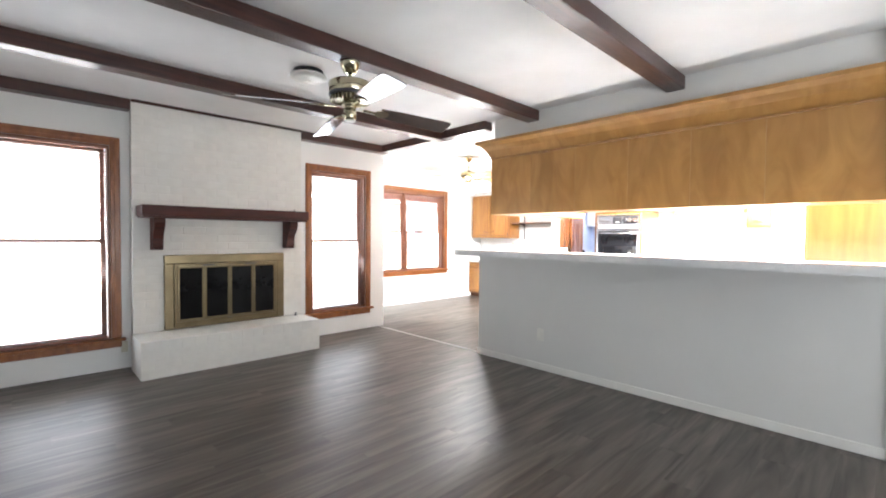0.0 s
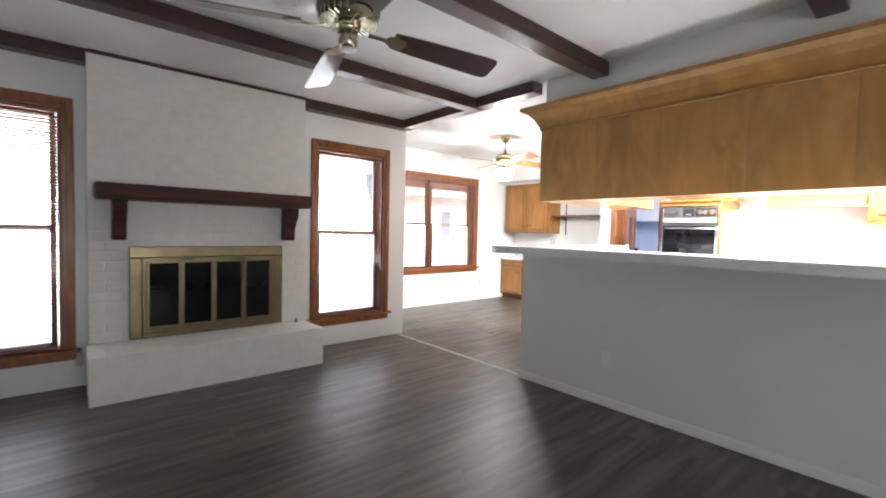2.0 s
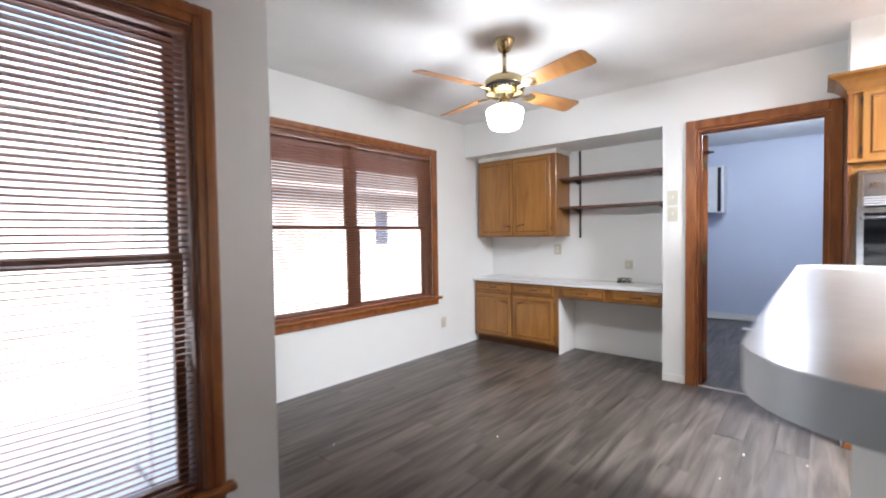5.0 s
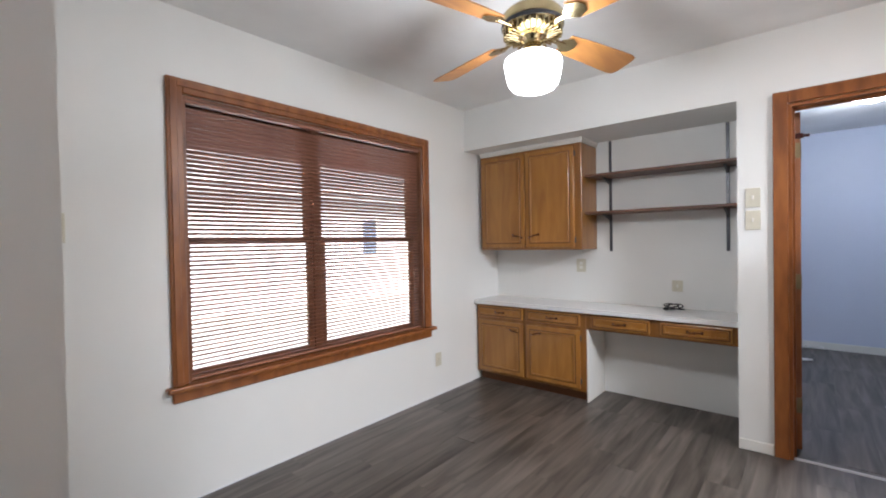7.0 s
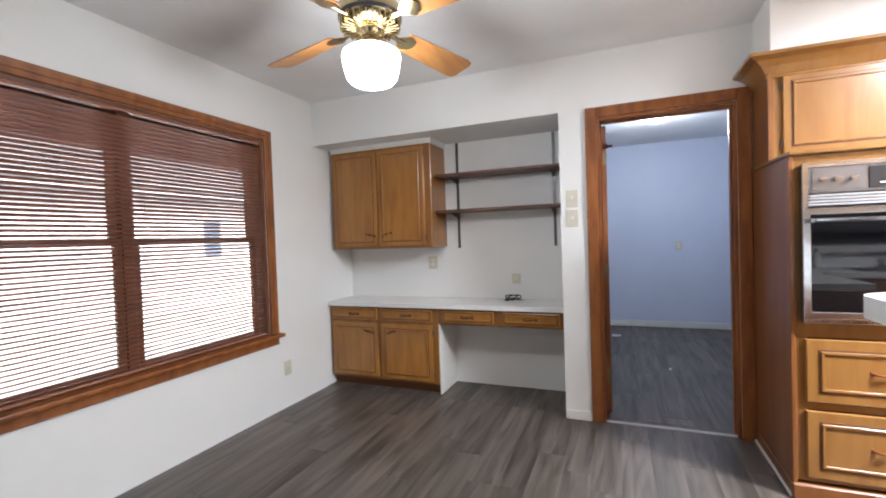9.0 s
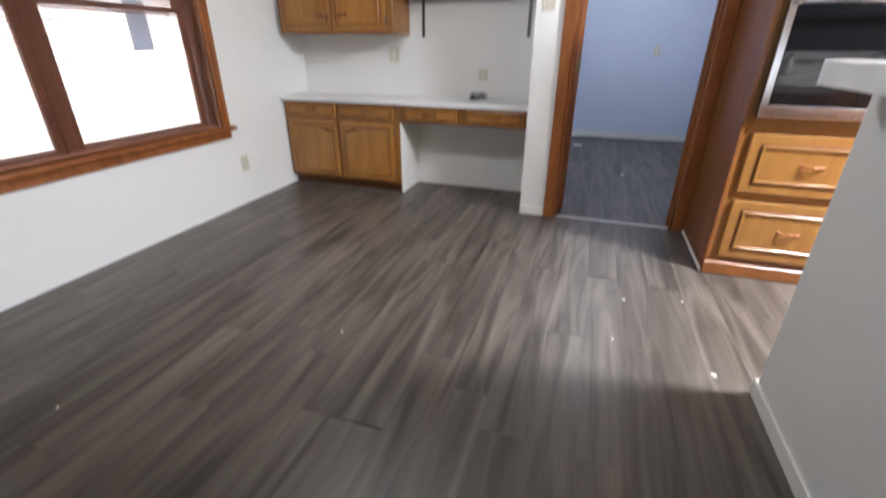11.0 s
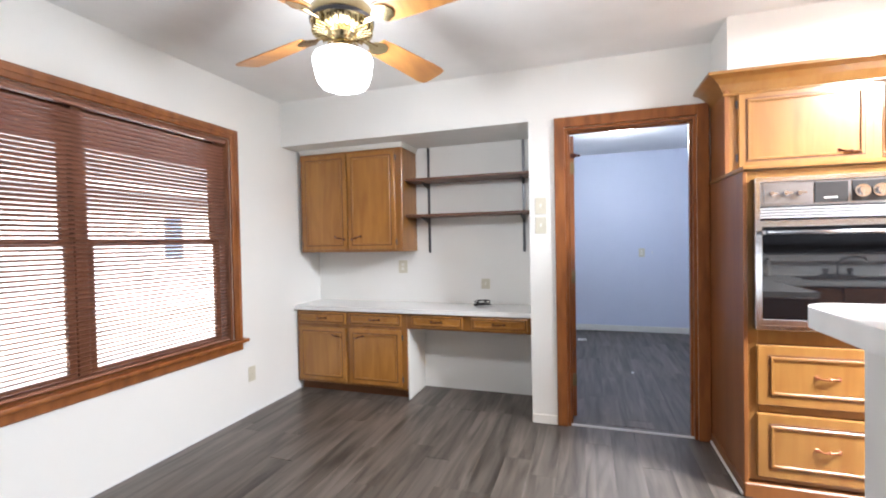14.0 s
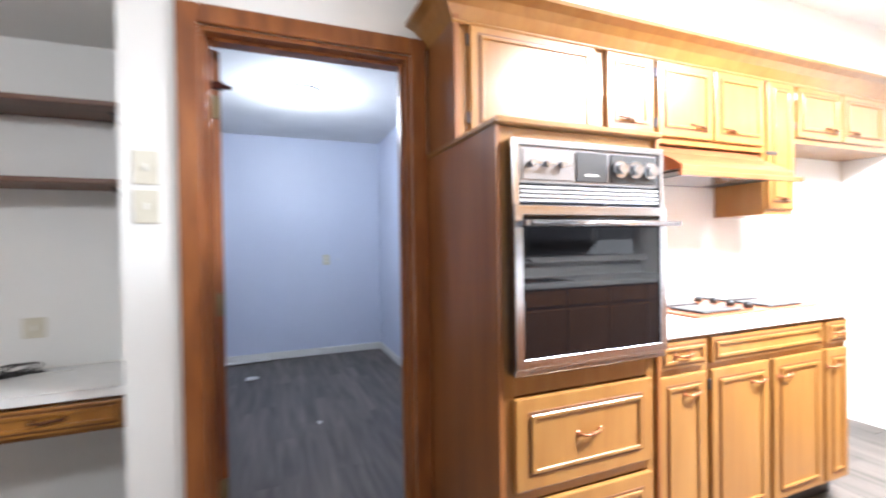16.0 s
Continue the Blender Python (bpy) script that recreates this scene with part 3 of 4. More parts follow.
# ---- ceiling fans ----
def fan(x, y, top, motor_z, blade_z, angle, blade_mat, metal, radius, label, blades=4, fat=1.0, tall=1.0, drum=False):
    f = thing("ceiling_fan", (x, y, blade_z), label, "ceiling fan", "ceiling fans")
    part("canopy", lathe([(0.030, top - 0.075), (0.040, top - 0.070), (0.058, top - 0.030), (0.066, top - 0.012), (0.066, top - 0.001)], x, y), metal, f)
    part("downrod", lathe([(0.013, motor_z + 0.05), (0.013, top - 0.07)], x, y, 12), metal, f)
    profile = [(0.030, -0.075), (0.095, -0.068), (0.118, -0.045), (0.126, -0.040), (0.126, 0.012), (0.112, 0.028), (0.070, 0.050), (0.028, 0.062), (0.020, 0.075)]
    if drum:
        profile = [(0.030, -0.075), (0.085, -0.072), (0.100, -0.052), (0.104, -0.030), (0.122, -0.026), (0.126, -0.020), (0.130, 0.040), (0.126, 0.048), (0.060, 0.056), (0.024, 0.064), (0.018, 0.075)]
    part("motor_housing", lathe([(r * fat, motor_z + h * tall) for r, h in profile], x, y, 32), metal, f)
    vent = part("vent_ring", lathe([(0.1275 * fat, motor_z - 0.038 * tall), (0.1290 * fat, motor_z - 0.036 * tall), (0.1290 * fat, motor_z - 0.024 * tall), (0.1275 * fat, motor_z - 0.022 * tall)], x, y, 32), STEEL_DARK, f)
    for k in range(30):
        a = 2 * math.pi * k / 30
        slot = box(0.058 * fat, 0.1215 * fat, -0.0032 * fat, 0.0032 * fat, motor_z - 0.0755 * tall, motor_z - 0.0415 * tall, 0.001)
        slot.transform(Matrix.Translation((x, y, 0)) @ Matrix.Rotation(a, 4, "Z"))
        part("vent_rib", slot, metal, f)
    for k in range(blades):
        a = radians(angle + k * 360 / blades)
        turn = Matrix.Translation((x, y, blade_z)) @ Matrix.Rotation(a, 4, "Z") @ Matrix.Rotation(radians(3.5 if drum else 0), 4, "Y") @ Matrix.Rotation(radians(-15), 4, "X")
        o = [(0.20, -0.050), (0.30, -0.060), (radius - 0.05, -0.074), (radius - 0.012, -0.068), (radius, -0.045), (radius, 0.045), (radius - 0.012, 0.068), (radius - 0.05, 0.074), (0.30, 0.060), (0.20, 0.050)]
        bm = prism(o, "z", -0.003, 0.003, 0.0012)
        bm.transform(turn)
        part("blade", bm, blade_mat, f)
        arm = join(box(0.085, 0.20, -0.012, 0.012, -0.012, -0.004, 0.003), prism([(0.17, -0.018), (0.21, -0.045), (0.25, -0.030), (0.265, 0.0), (0.25, 0.030), (0.21, 0.045), (0.17, 0.018)], "z", -0.009, -0.0035, 0.001))
        arm.transform(turn)
        part("blade_arm", arm, metal, f)
    return f


FX, FY = 1.94, 3.70
fan1 = fan(FX, FY, 2.35, 2.165, 2.068, 76.0, BLADE_DARK, BRASS_PALE, 0.725, "pale brass ceiling fan with dark glossy blades hung from a beam", 4, 1.04, 1.0, True)
part("switch_cup", lathe([(0.030, 1.9785), (0.034, 1.984), (0.040, 1.996), (0.040, 2.050), (0.032, 2.056), (0.050, 2.066), (0.052, 2.092)], FX, FY), BRASS_PALE, fan1)
part("end_cap", lathe([(0.004, 1.9705), (0.028, 1.9715), (0.033, 1.976), (0.030, 1.9784)], FX, FY), PLATE_WHITE, fan1, "white end cap under the switch housing")
fan2 = fan(5.505, 5.955, DIN_Z, 2.215, 2.165, 75.0, BLADE_OAK, BRASS_SHINY, 0.66, "brass ceiling fan with oak blades and a lit opal globe")
part("switch_cup", lathe([(0.052, 2.0705), (0.058, 2.076), (0.050, 2.086), (0.036, 2.092), (0.034, 2.128), (0.046, 2.136), (0.048, 2.15)], 5.505, 5.955), BRASS_SHINY, fan2)
globe = part("globe", lathe([(0.02, 1.915), (0.062, 1.9175), (0.088, 1.928), (0.102, 1.945), (0.110, 1.972), (0.117, 2.012), (0.1195, 2.030), (0.115, 2.046), (0.092, 2.060), (0.062, 2.070)], 5.505, 5.955, 36), GLOBE, fan2, "lit opal glass globe")
globe.visible_shadow = False

det = thing("smoke_detector", (1.95, 4.285, 2.39), "round white smoke detector with a dark gap under the ceiling", "smoke detector")
part("base", lathe([(0.10, 2.415), (0.105, 2.42), (0.105, 2.449)], 1.95, 4.285), BLACK, det)
part("cover", lathe([(0.02, 2.382), (0.09, 2.384), (0.128, 2.394), (0.132, 2.402), (0.128, 2.413), (0.09, 2.415)], 1.95, 4.285, 36), PLATE_WHITE, det)
part("test_button", box(1.938, 1.962, 4.27, 4.30, 2.374, 2.383, 0.002), PLATE_WHITE, det)

# ---- cabinets ----
def pull(parent, y, z, x, slant=0.0, material=COPPER):
    """A small leaf-shaped metal pull on a face that looks to -x."""
    pts = [(x - 0.004, y - 0.045, z - slant), (x - 0.018, y - 0.025, z - slant * 0.5 + 0.003), (x - 0.022, y, z), (x - 0.018, y + 0.025, z + slant * 0.5 - 0.003), (x - 0.004, y + 0.045, z + slant)]
    bm = join(tube(pts, 0.0045), box(x - 0.003, x, y - 0.052, y - 0.036, z - slant - 0.010, z - slant + 0.010, 0.001), box(x - 0.003, x, y + 0.036, y + 0.052, z + slant - 0.010, z + slant + 0.010, 0.001),
              lathe([(0.0005, z - 0.010), (0.009, z - 0.004), (0.009, z + 0.004), (0.0005, z + 0.010)], x - 0.019, y, 8))
    part("handle", bm, material, parent, "aged copper pull")


def door_face(parent, kind, y0, y1, z0, z1, x, material, at=None, hinge=0, rim=0.042, slant=0.0):
    """A slab door or drawer front that looks to -x, with a raised moulding set in from its edge."""
    d = part(kind, box(x - 0.019, x, y0, y1, z0, z1, 0.005, 2), material, parent)
    if y1 - y0 > 0.13 and z1 - z0 > 0.09:
        rim = min(rim, (z1 - z0) * 0.2)
        ym, zm, w = rim, rim, 0.013
        a, b, c, e = y0 + ym, y1 - ym, z0 + zm, z1 - zm
        part("moulding", ring_yz(x - 0.027, x - 0.0185, a, b, c, e, w), material, d)
        # Flat dark ring drawn round the moulding as crease shade; nothing is cut in.
        part("groove", ring_yz(x - 0.0205, x - 0.0185, a - 0.009, b + 0.009, c - 0.009, e + 0.009, 0.009), RECESS_SHADE, d)
    if at:
        pull(d, at[0], at[1], x - 0.019, slant, PULL if material is OAK_DARK or slant else COPPER)
    if hinge:
        yh = y1 + 0.004 if hinge > 0 else y0 - 0.004
        for z in (z0 + 0.06, z1 - 0.06):
            part("hinge", join(box(x - 0.012, x - 0.002, yh - 0.006, yh + 0.006, z - 0.022, z + 0.022, 0.002)), STEEL_DARK, d)
    return d


# desk wall cabinet
dc = thing("wall_cabinet", (7.41, 6.96, 1.21), "amber pine two-door wall cabinet above the desk", "cabinet")
part("body", box(7.256, 7.579, 6.472, 7.455, 1.214, 2.078, 0.003), OAK_FRAME, dc)
part("cornice_strip", join(box(7.240, 7.579, 6.456, 7.455, 2.096, 2.119, 0.004, 2), box(7.249, 7.579, 6.465, 7.455, 2.0785, 2.097, 0.003)), TRIM, dc, "white painted crown strip")
door_face(dc, "door", 6.985, 7.425, 1.235, 2.055, 7.256, OAK_DARK, (7.055, 1.335), 1, slant=0.012)
door_face(dc, "door", 6.530, 6.970, 1.235, 2.055, 7.256, OAK_DARK, (6.895, 1.335), -1, slant=-0.012)

# desk with base cabinet
dk = thing("desk_cabinet", (7.39, 6.95, 0), "amber pine two-door base cabinet under the desk top", "cabinet")
part("body", box(7.206, 7.579, 6.43, 7.485, 0.08, 0.715, 0.003), OAK_FRAME, dk)
part("end_panel", box(7.215, 7.579, 6.418, 6.43, 0.0, 0.60, 0.002), TRIM, dk, "white painted end panel")
# Desk toe kick coloured dark to carry the shadow of its recess.
part("toe_kick", box(7.270, 7.579, 6.43, 7.485, 0.0, 0.08), RECESS_SHADE, dk)
for y0, y1 in ((6.99, 7.455), (6.475, 6.955)):
    door_face(dk, "drawer_front", y0, y1, 0.600, 0.700, 7.206, OAK_DARK, ((y0 + y1) / 2, 0.650))
door_face(dk, "door", 6.99, 7.455, 0.105, 0.570, 7.206, OAK_DARK, (7.075, 0.500), 1, slant=0.012)
door_face(dk, "door", 6.475, 6.955, 0.105, 0.570, 7.206, OAK_DARK, (6.865, 0.500), -1, slant=-0.012)
ap = thing("desk_drawer_rail", (7.39, 5.92, 0.58), "amber pine apron with two shallow drawers over the kneehole", "drawers")
part("body", box(7.206, 7.56, 5.412, 6.43, 0.585, 0.715, 0.003), OAK_FRAME, ap)
for y0, y1 in ((5.955, 6.385), (5.455, 5.885)):
    door_face(ap, "drawer_front", y0, y1, 0.603, 0.700, 7.206, OAK_DARK, ((y0 + y1) / 2, 0.652))
desk = thing("built_in_desk", (7.37, 6.45, 0.716), "white laminate built-in desk top with a thin dark edge", "desk")
part("slab", box(7.168, 7.579, 5.412, 7.488, 0.716, 0.750, 0.002), LAMINATE, desk)
part("top_sheet", box(7.165, 7.579, 5.412, 7.488, 0.7502, 0.7525, 0.0008), LAMINATE, desk)
part("back_splash_bead", box(7.572, 7.5795, 5.412, 7.488, 0.7526, 0.760, 0.002), TRIM, desk)
# wall shelves
for z in (1.500, 1.800):
    s = thing("wall_shelf", (7.42, 5.93, z), "thin walnut wall shelf on dark metal brackets", "shelf", "desk shelves")
    part("board", box(7.315, 7.572, 5.425, 6.470, z, z + 0.020, 0.003), SHELF, s)
    for y in (5.52, 6.352):
        part("bracket", prism([(7.570, z - 0.001), (7.40, z - 0.001), (7.40, z - 0.010), (7.555, z - 0.045), (7.570, z - 0.045)], "y", y - 0.006, y + 0.006), STEEL_DARK, s)
for y in (5.52, 6.352):
    solid("shelf_standard", box(7.571, 7.580, y - 0.011, y + 0.011, 1.195, 2.118, 0.001), STEEL_DARK, "slotted dark metal shelf standard on the wall", "shelf standard", "shelf standards")


def plate_x(name, y, z, x, w, h, material, label, toggles=1, category="switch", outlet=False):
    """A cover plate on a wall that looks to -x."""
    p = thing(name, (x, y, z), label, category)
    part("plate", box(x - 0.006, x, y - w / 2, y + w / 2, z - h / 2, z + h / 2, 0.002, 2), material, p)
    if outlet:
        for dz in (-0.019, 0.019):
            part("socket", box(x - 0.008, x - 0.005, y - 0.014, y + 0.014, z + dz - 0.013, z + dz + 0.013, 0.001), PLATE_WHITE, p)
    else:
        part("toggle", box(x - 0.014, x - 0.005, y - 0.005, y + 0.005, z - 0.010, z + 0.012, 0.001), PLATE_WHITE, p)
    return p


plate_x("light_switch", 5.332, 1.527, 7.05, 0.075, 0.115, PLATE, "ivory toggle switch on the post by the doorway")
plate_x("light_switch", 5.332, 1.392, 7.05, 0.075, 0.115, PLATE, "ivory toggle switch on the post by the doorway")
plate_x("wall_outlet", 6.615, 1.070, 7.58, 0.085, 0.115, PLATE, "ivory outlet plate above the desk", category="outlet", outlet=True)
plate_x("phone_jack", 5.853, 0.925, 7.58, 0.075, 0.085, PLATE, "ivory phone jack plate above the desk", category="phone jack")
plate_x("wall_outlet", 4.327, 1.085, 10.43, 0.075, 0.115, PLATE, "beige outlet on the blue wall", category="outlet", outlet=True)
plate_x("wall_outlet", 4.20, 1.085, 10.43, 0.075, 0.115, BLUE, "blue-painted blank plate on the blue wall", category="outlet")
plate_x("wall_outlet", 3.537, 0.33, 3.902, 0.072, 0.115, PLATE_WHITE, "white outlet low on the half wall", category="outlet", outlet=True)


def plate_y(name, x, z, y, w, h, material, label, category):
    p = thing(name, (x, y, z), label, category)
    part("plate", box(x - w / 2, x + w / 2, y - 0.006, y, z - h / 2, z + h / 2, 0.002, 2), material, p)
    part("toggle", box(x - 0.006, x + 0.006, y - 0.013, y - 0.005, z - 0.012, z + 0.012, 0.001), material, p)
    return p


plate_y("wall_outlet", 6.640, 0.305, 7.49, 0.070, 0.112, PLATE, "ivory outlet low on the wall by the dining window", "outlet")
plate_y("thermostat_plate", 4.195, 1.381, 7.49, 0.085, 0.125, PLATE, "ivory switch plate beside the dining window", "switch")
plate_y("wall_outlet", 1.085, 0.20, 6.17, 0.05, 0.10, PLATE, "ivory outlet beside the chimney", "outlet")

cord = thing("cable_tangle", (7.50, 5.86, 0.752), "tangle of black cable with a plug on the desk", "cable")
pts = []
for k in range(46):
    a = k * 0.55
    pts.append((7.47 + 0.035 * math.sin(a * 1.3), 5.855 + 0.055 * math.cos(a) + 0.02 * math.sin(a * 0.37), 0.758 + 0.019 * (1 + math.sin(a * 0.71))))
part("cable", tube(pts, 0.0042, 6), BLACK, cord)
part("plug", box(7.44, 7.47, 5.89, 5.925, 0.753, 0.772, 0.004), BLACK, cord)
part("tail", tube([(7.47, 5.80, 0.756), (7.48, 5.75, 0.755), (7.50, 5.70, 0.755)], 0.002, 6), PLATE_WHITE, cord)

# ---- doorway ----
fr = thing("door_1", (7.05, 4.77, 0), "stained pine door frame of the utility room", "door frame", kind="structure")
part("casing", join(box(7.028, 7.05, 5.165, 5.235, 0, 2.12, 0.005), box(7.028, 7.05, 4.3015, 4.37, 0, 2.12, 0.004), box(7.028, 7.05, 4.37, 5.165, 2.05, 2.12, 0.005)), CASING, fr)
part("jamb", join(box(7.05, 7.19, 5.147, 5.165, 0, 2.05), box(7.05, 7.19, 4.37, 4.388, 0, 2.05), box(7.05, 7.19, 4.388, 5.147, 2.032, 2.05)), CASING, fr)
part("stop", join(box(7.10, 7.135, 5.135, 5.147, 0, 2.032), box(7.10, 7.135, 4.388, 4.400, 0, 2.032), box(7.10, 7.135, 4.400, 5.135, 2.020, 2.032)), CASING, fr)
leaf = thing("utility_door", (7.195, 5.143, 0.01), "brown panelled wooden door standing wide open", "door")
LY0, LY1 = 5.108, 5.143
part("leaf", box(7.20, 7.96, LY0, LY1, 0.012, 2.028, 0.003), CASING, leaf)
for xa, xb in ((7.29, 7.54), (7.62, 7.87)):
    for za, zb in ((0.20, 0.80), (0.95, 1.50), (1.62, 1.92)):
        part("panel", ring_xz(LY0 - 0.007, LY0, xa, xb, za, zb, 0.022), CASING, leaf)
part("knob", lathe([(0.004, 0.965), (0.022, 0.975), (0.026, 0.99), (0.022, 1.005), (0.004, 1.015)], 7.90, 5.080, 16), BLACK, leaf)
part("knob_rose", box(7.875, 7.925, 5.098, 5.108, 0.965, 1.015, 0.003), BRASS, leaf)
for z in (0.28, 1.02, 1.80):
    part("hinge_plate", box(7.125, 7.188, 5.1440, 5.1468, z - 0.05, z + 0.05, 0.0008), BRASS, fr)
    part("hinge", join(box(7.186, 7.196, 5.110, 5.145, z - 0.045, z + 0.045, 0.001), lathe([(0.006, z - 0.048), (0.006, z + 0.048)], 7.190, 5.148, 10)), BRASS, leaf)

leaf.rotation_euler = (0, 0, radians(14))

part("door_stop_pin", join(box(7.186, 7.222, 5.098, 5.140, 1.872, 1.900, 0.003), tube([(7.205, 5.10, 1.886), (7.215, 5.072, 1.886)], 0.009, 10)), MANTEL, fr, "dark hinge-pin door stop")

# ---- utility room things ----
ul = thing("ceiling_light", (8.85, 4.68, 2.38), "lit round white glass ceiling light", "ceiling light")
part("pan", lathe([(0.15, 2.44), (0.155, 2.445), (0.155, 2.459)], 8.85, 4.68), TAN_STEEL, ul)
d = part("dome", lathe([(0.01, 2.375), (0.06, 2.380), (0.11, 2.398), (0.138, 2.425), (0.142, 2.44)], 8.85, 4.68, 36), DOME, ul, "lit white glass dome")
d.visible_shadow = False
wc = thing("utility_cabinet", (10.27, 5.9, 1.5), "white wall cabinet on the blue wall, with a black strip for a gap", "cabinet")
part("body", box(10.12, 10.429, 5.42, 6.38, 1.50, 2.14, 0.004), TAN_STEEL, wc)
part("door", box(10.10, 10.118, 5.93, 6.37, 1.51, 2.13, 0.003), TAN_STEEL, wc)
part("door", box(10.10, 10.118, 5.50, 5.92, 1.51, 2.13, 0.003), TAN_STEEL, wc)
# Thin black strip stands in for a gap's shade; both doors are modelled shut.
part("dark_gap", box(10.116, 10.121, 5.455, 5.495, 1.52, 2.12), BLACK, wc, "black strip painted in as the shade of a gap beside the door")
part("knob", lathe([(0.003, 1.600), (0.012, 1.606), (0.012, 1.618), (0.003, 1.624)], 10.09, 5.60, 10), CHROME, wc)
hose = thing("drain_hose", (10.2, 5.3, 0), "white corrugated hose lying along the wall", "hose")
part("hose", tube([(10.30, 6.30, 0.02), (10.22, 5.9, 0.02), (10.30, 5.5, 0.02), (10.36, 5.2, 0.02), (10.38, 4.95, 0.02)], 0.018, 8), PLATE_WHITE, hose)
rag = thing("floor_scrap", (9.75, 5.12, 0), "crumpled pale scrap on the utility floor", "scrap")
part("scrap", join(box(9.70, 9.80, 5.09, 5.16, 0.0005, 0.010, 0.003), box(9.72, 9.77, 5.05, 5.10, 0.0005, 0.016, 0.004)), PLATE_WHITE, rag)
rag2 = solid("paper_bit", box(8.42, 8.47, 4.62, 4.64, 0.0005, 0.004), PLATE_WHITE, "scrap of white paper on the plank floor", "paper")

# ---- oven tower ----
ot = thing("oven_cabinet", (6.74, 3.97, 0), "tall honey maple oven cabinet with two drawers", "cabinet")
# Side panels get the darker tone for the shade on faces turned from light.
part("side_panel", box(6.435, 7.049, 4.282, 4.300, 0.0, 1.61, 0.002), OAK_SHADE, ot)
part("far_side_panel", box(6.435, 7.049, 3.632, 3.650, 0.0, 1.61, 0.002), OAK_SHADE, ot)
part("upper_side_panel", box(6.755, 7.049, 4.269, 4.292, 1.633, 2.11, 0.002), OAK_SHADE, ot)
part("face_frame", join(box(6.450, 6.470, 4.235, 4.282, 0.085, 1.61, 0.002), box(6.450, 6.470, 3.650, 3.690, 0.085, 1.61, 0.002), box(6.450, 6.470, 3.690, 4.235, 1.565, 1.61, 0.002),
                        box(6.450, 6.470, 3.690, 4.235, 0.765, 0.850, 0.002), box(6.450, 6.470, 3.690, 4.235, 0.428, 0.460, 0.002), box(6.450, 6.470, 3.690, 4.235, 0.085, 0.105, 0.002)), OAK, ot)
part("ledge", box(6.420, 7.049, 3.632, 4.305, 1.612, 1.632, 0.004), OAK, ot)
part("carcass", box(6.47, 7.04, 3.66, 4.27, 0.09, 0.82), OAK_SHADE, ot)
# Base moulding is darkened the same way, for the shadow near the floor.
part("base_moulding", box(6.425, 7.049, 3.632, 4.304, 0.0, 0.075, 0.006), OAK_SHADE, ot)
door_face(ot, "drawer_front", 3.680, 4.245, 0.465, 0.760, 6.450, OAK, (3.962, 0.615), rim=0.055)
door_face(ot, "drawer_front", 3.680, 4.245, 0.108, 0.424, 6.450, OAK, (3.962, 0.270), rim=0.055)

ov = thing("wall_oven", (6.70, 3.955, 0.84), "chrome built-in wall oven with a black glass door", "oven")
OY0, OY1 = 3.645, 4.258
part("trim_frame", ring_yz(6.405, 6.450, OY0, OY1, 0.838, 1.568, 0.022), CHROME, ov)
part("body", box(6.45, 7.0, 3.70, 4.23, 0.856, 1.56), STEEL_DARK, ov)
cp = part("control_panel", box(6.412, 6.448, OY0 + 0.022, OY1 - 0.022, 1.430, 1.548, 0.003), CHROME_SATIN, ov)
part("dial_plate", box(6.408, 6.413, 4.035, 4.222, 1.442, 1.536, 0.001), CHROME_SATIN, cp, "brushed grey dial plate")
part("clock_window", box(6.407, 6.413, 3.895, 4.020, 1.442, 1.536, 0.001), BLACK, cp, "dark clock window")
part("knob_plate", box(6.408, 6.413, 3.680, 3.880, 1.442, 1.536, 0.001), BLACK, cp)
for y in (4.19, 4.135, 4.08):
    part("small_knob", join(tube([(6.408, y, 1.490), (6.392, y, 1.490)], 0.010, 12), box(6.384, 6.394, y - 0.022, y + 0.014, 1.486, 1.494, 0.001)), CHROME, cp)
for y in (3.845, 3.780, 3.712):
    part("dial", join(tube([(6.408, y, 1.488), (6.398, y, 1.488)], 0.029, 20), tube([(6.398, y, 1.488), (6.382, y, 1.488)], 0.018, 16)), CHROME, cp)
part("clock_mark", box(6.4055, 6.4075, 3.935, 3.985, 1.460, 1.466), PLATE_WHITE, cp)
part("grille_back", box(6.425, 6.448, OY0 + 0.022, OY1 - 0.022, 1.372, 1.426), BLACK, ov)
for k in range(4):
    part("grille_bar", box(6.408, 6.428, OY0 + 0.024, OY1 - 0.024, 1.373 + k * 0.0135, 1.3825 + k * 0.0135, 0.002), PALE_METAL, ov)
dr = part("oven_door", ring_yz(6.392, 6.430, OY0 + 0.004, OY1 + 0.004, 0.862, 1.362, 0.030), CHROME, ov)
part("glass", box(6.398, 6.412, OY0 + 0.030, OY1 - 0.024, 0.890, 1.335), BLACK_GLASS, dr, "glossy black glass")
part("handle", join(tube([(6.352, OY0 - 0.01, 1.305), (6.352, OY1 - 0.03, 1.305)], 0.010, 12), box(6.352, 6.395, OY0 + 0.012, OY0 + 0.03, 1.296, 1.314, 0.002), box(6.352, 6.395, OY1 - 0.03, OY1 - 0.012, 1.296, 1.314, 0.002)), CHROME, dr)
for k in range(26):
    y = OY0 + 0.04 + k * 0.0205
    part("vent_slot", box(6.4035, 6.406, y, y + 0.006, 0.846, 0.852), BLACK, ov)

# upper cabinets along the range wall
UF = 6.775


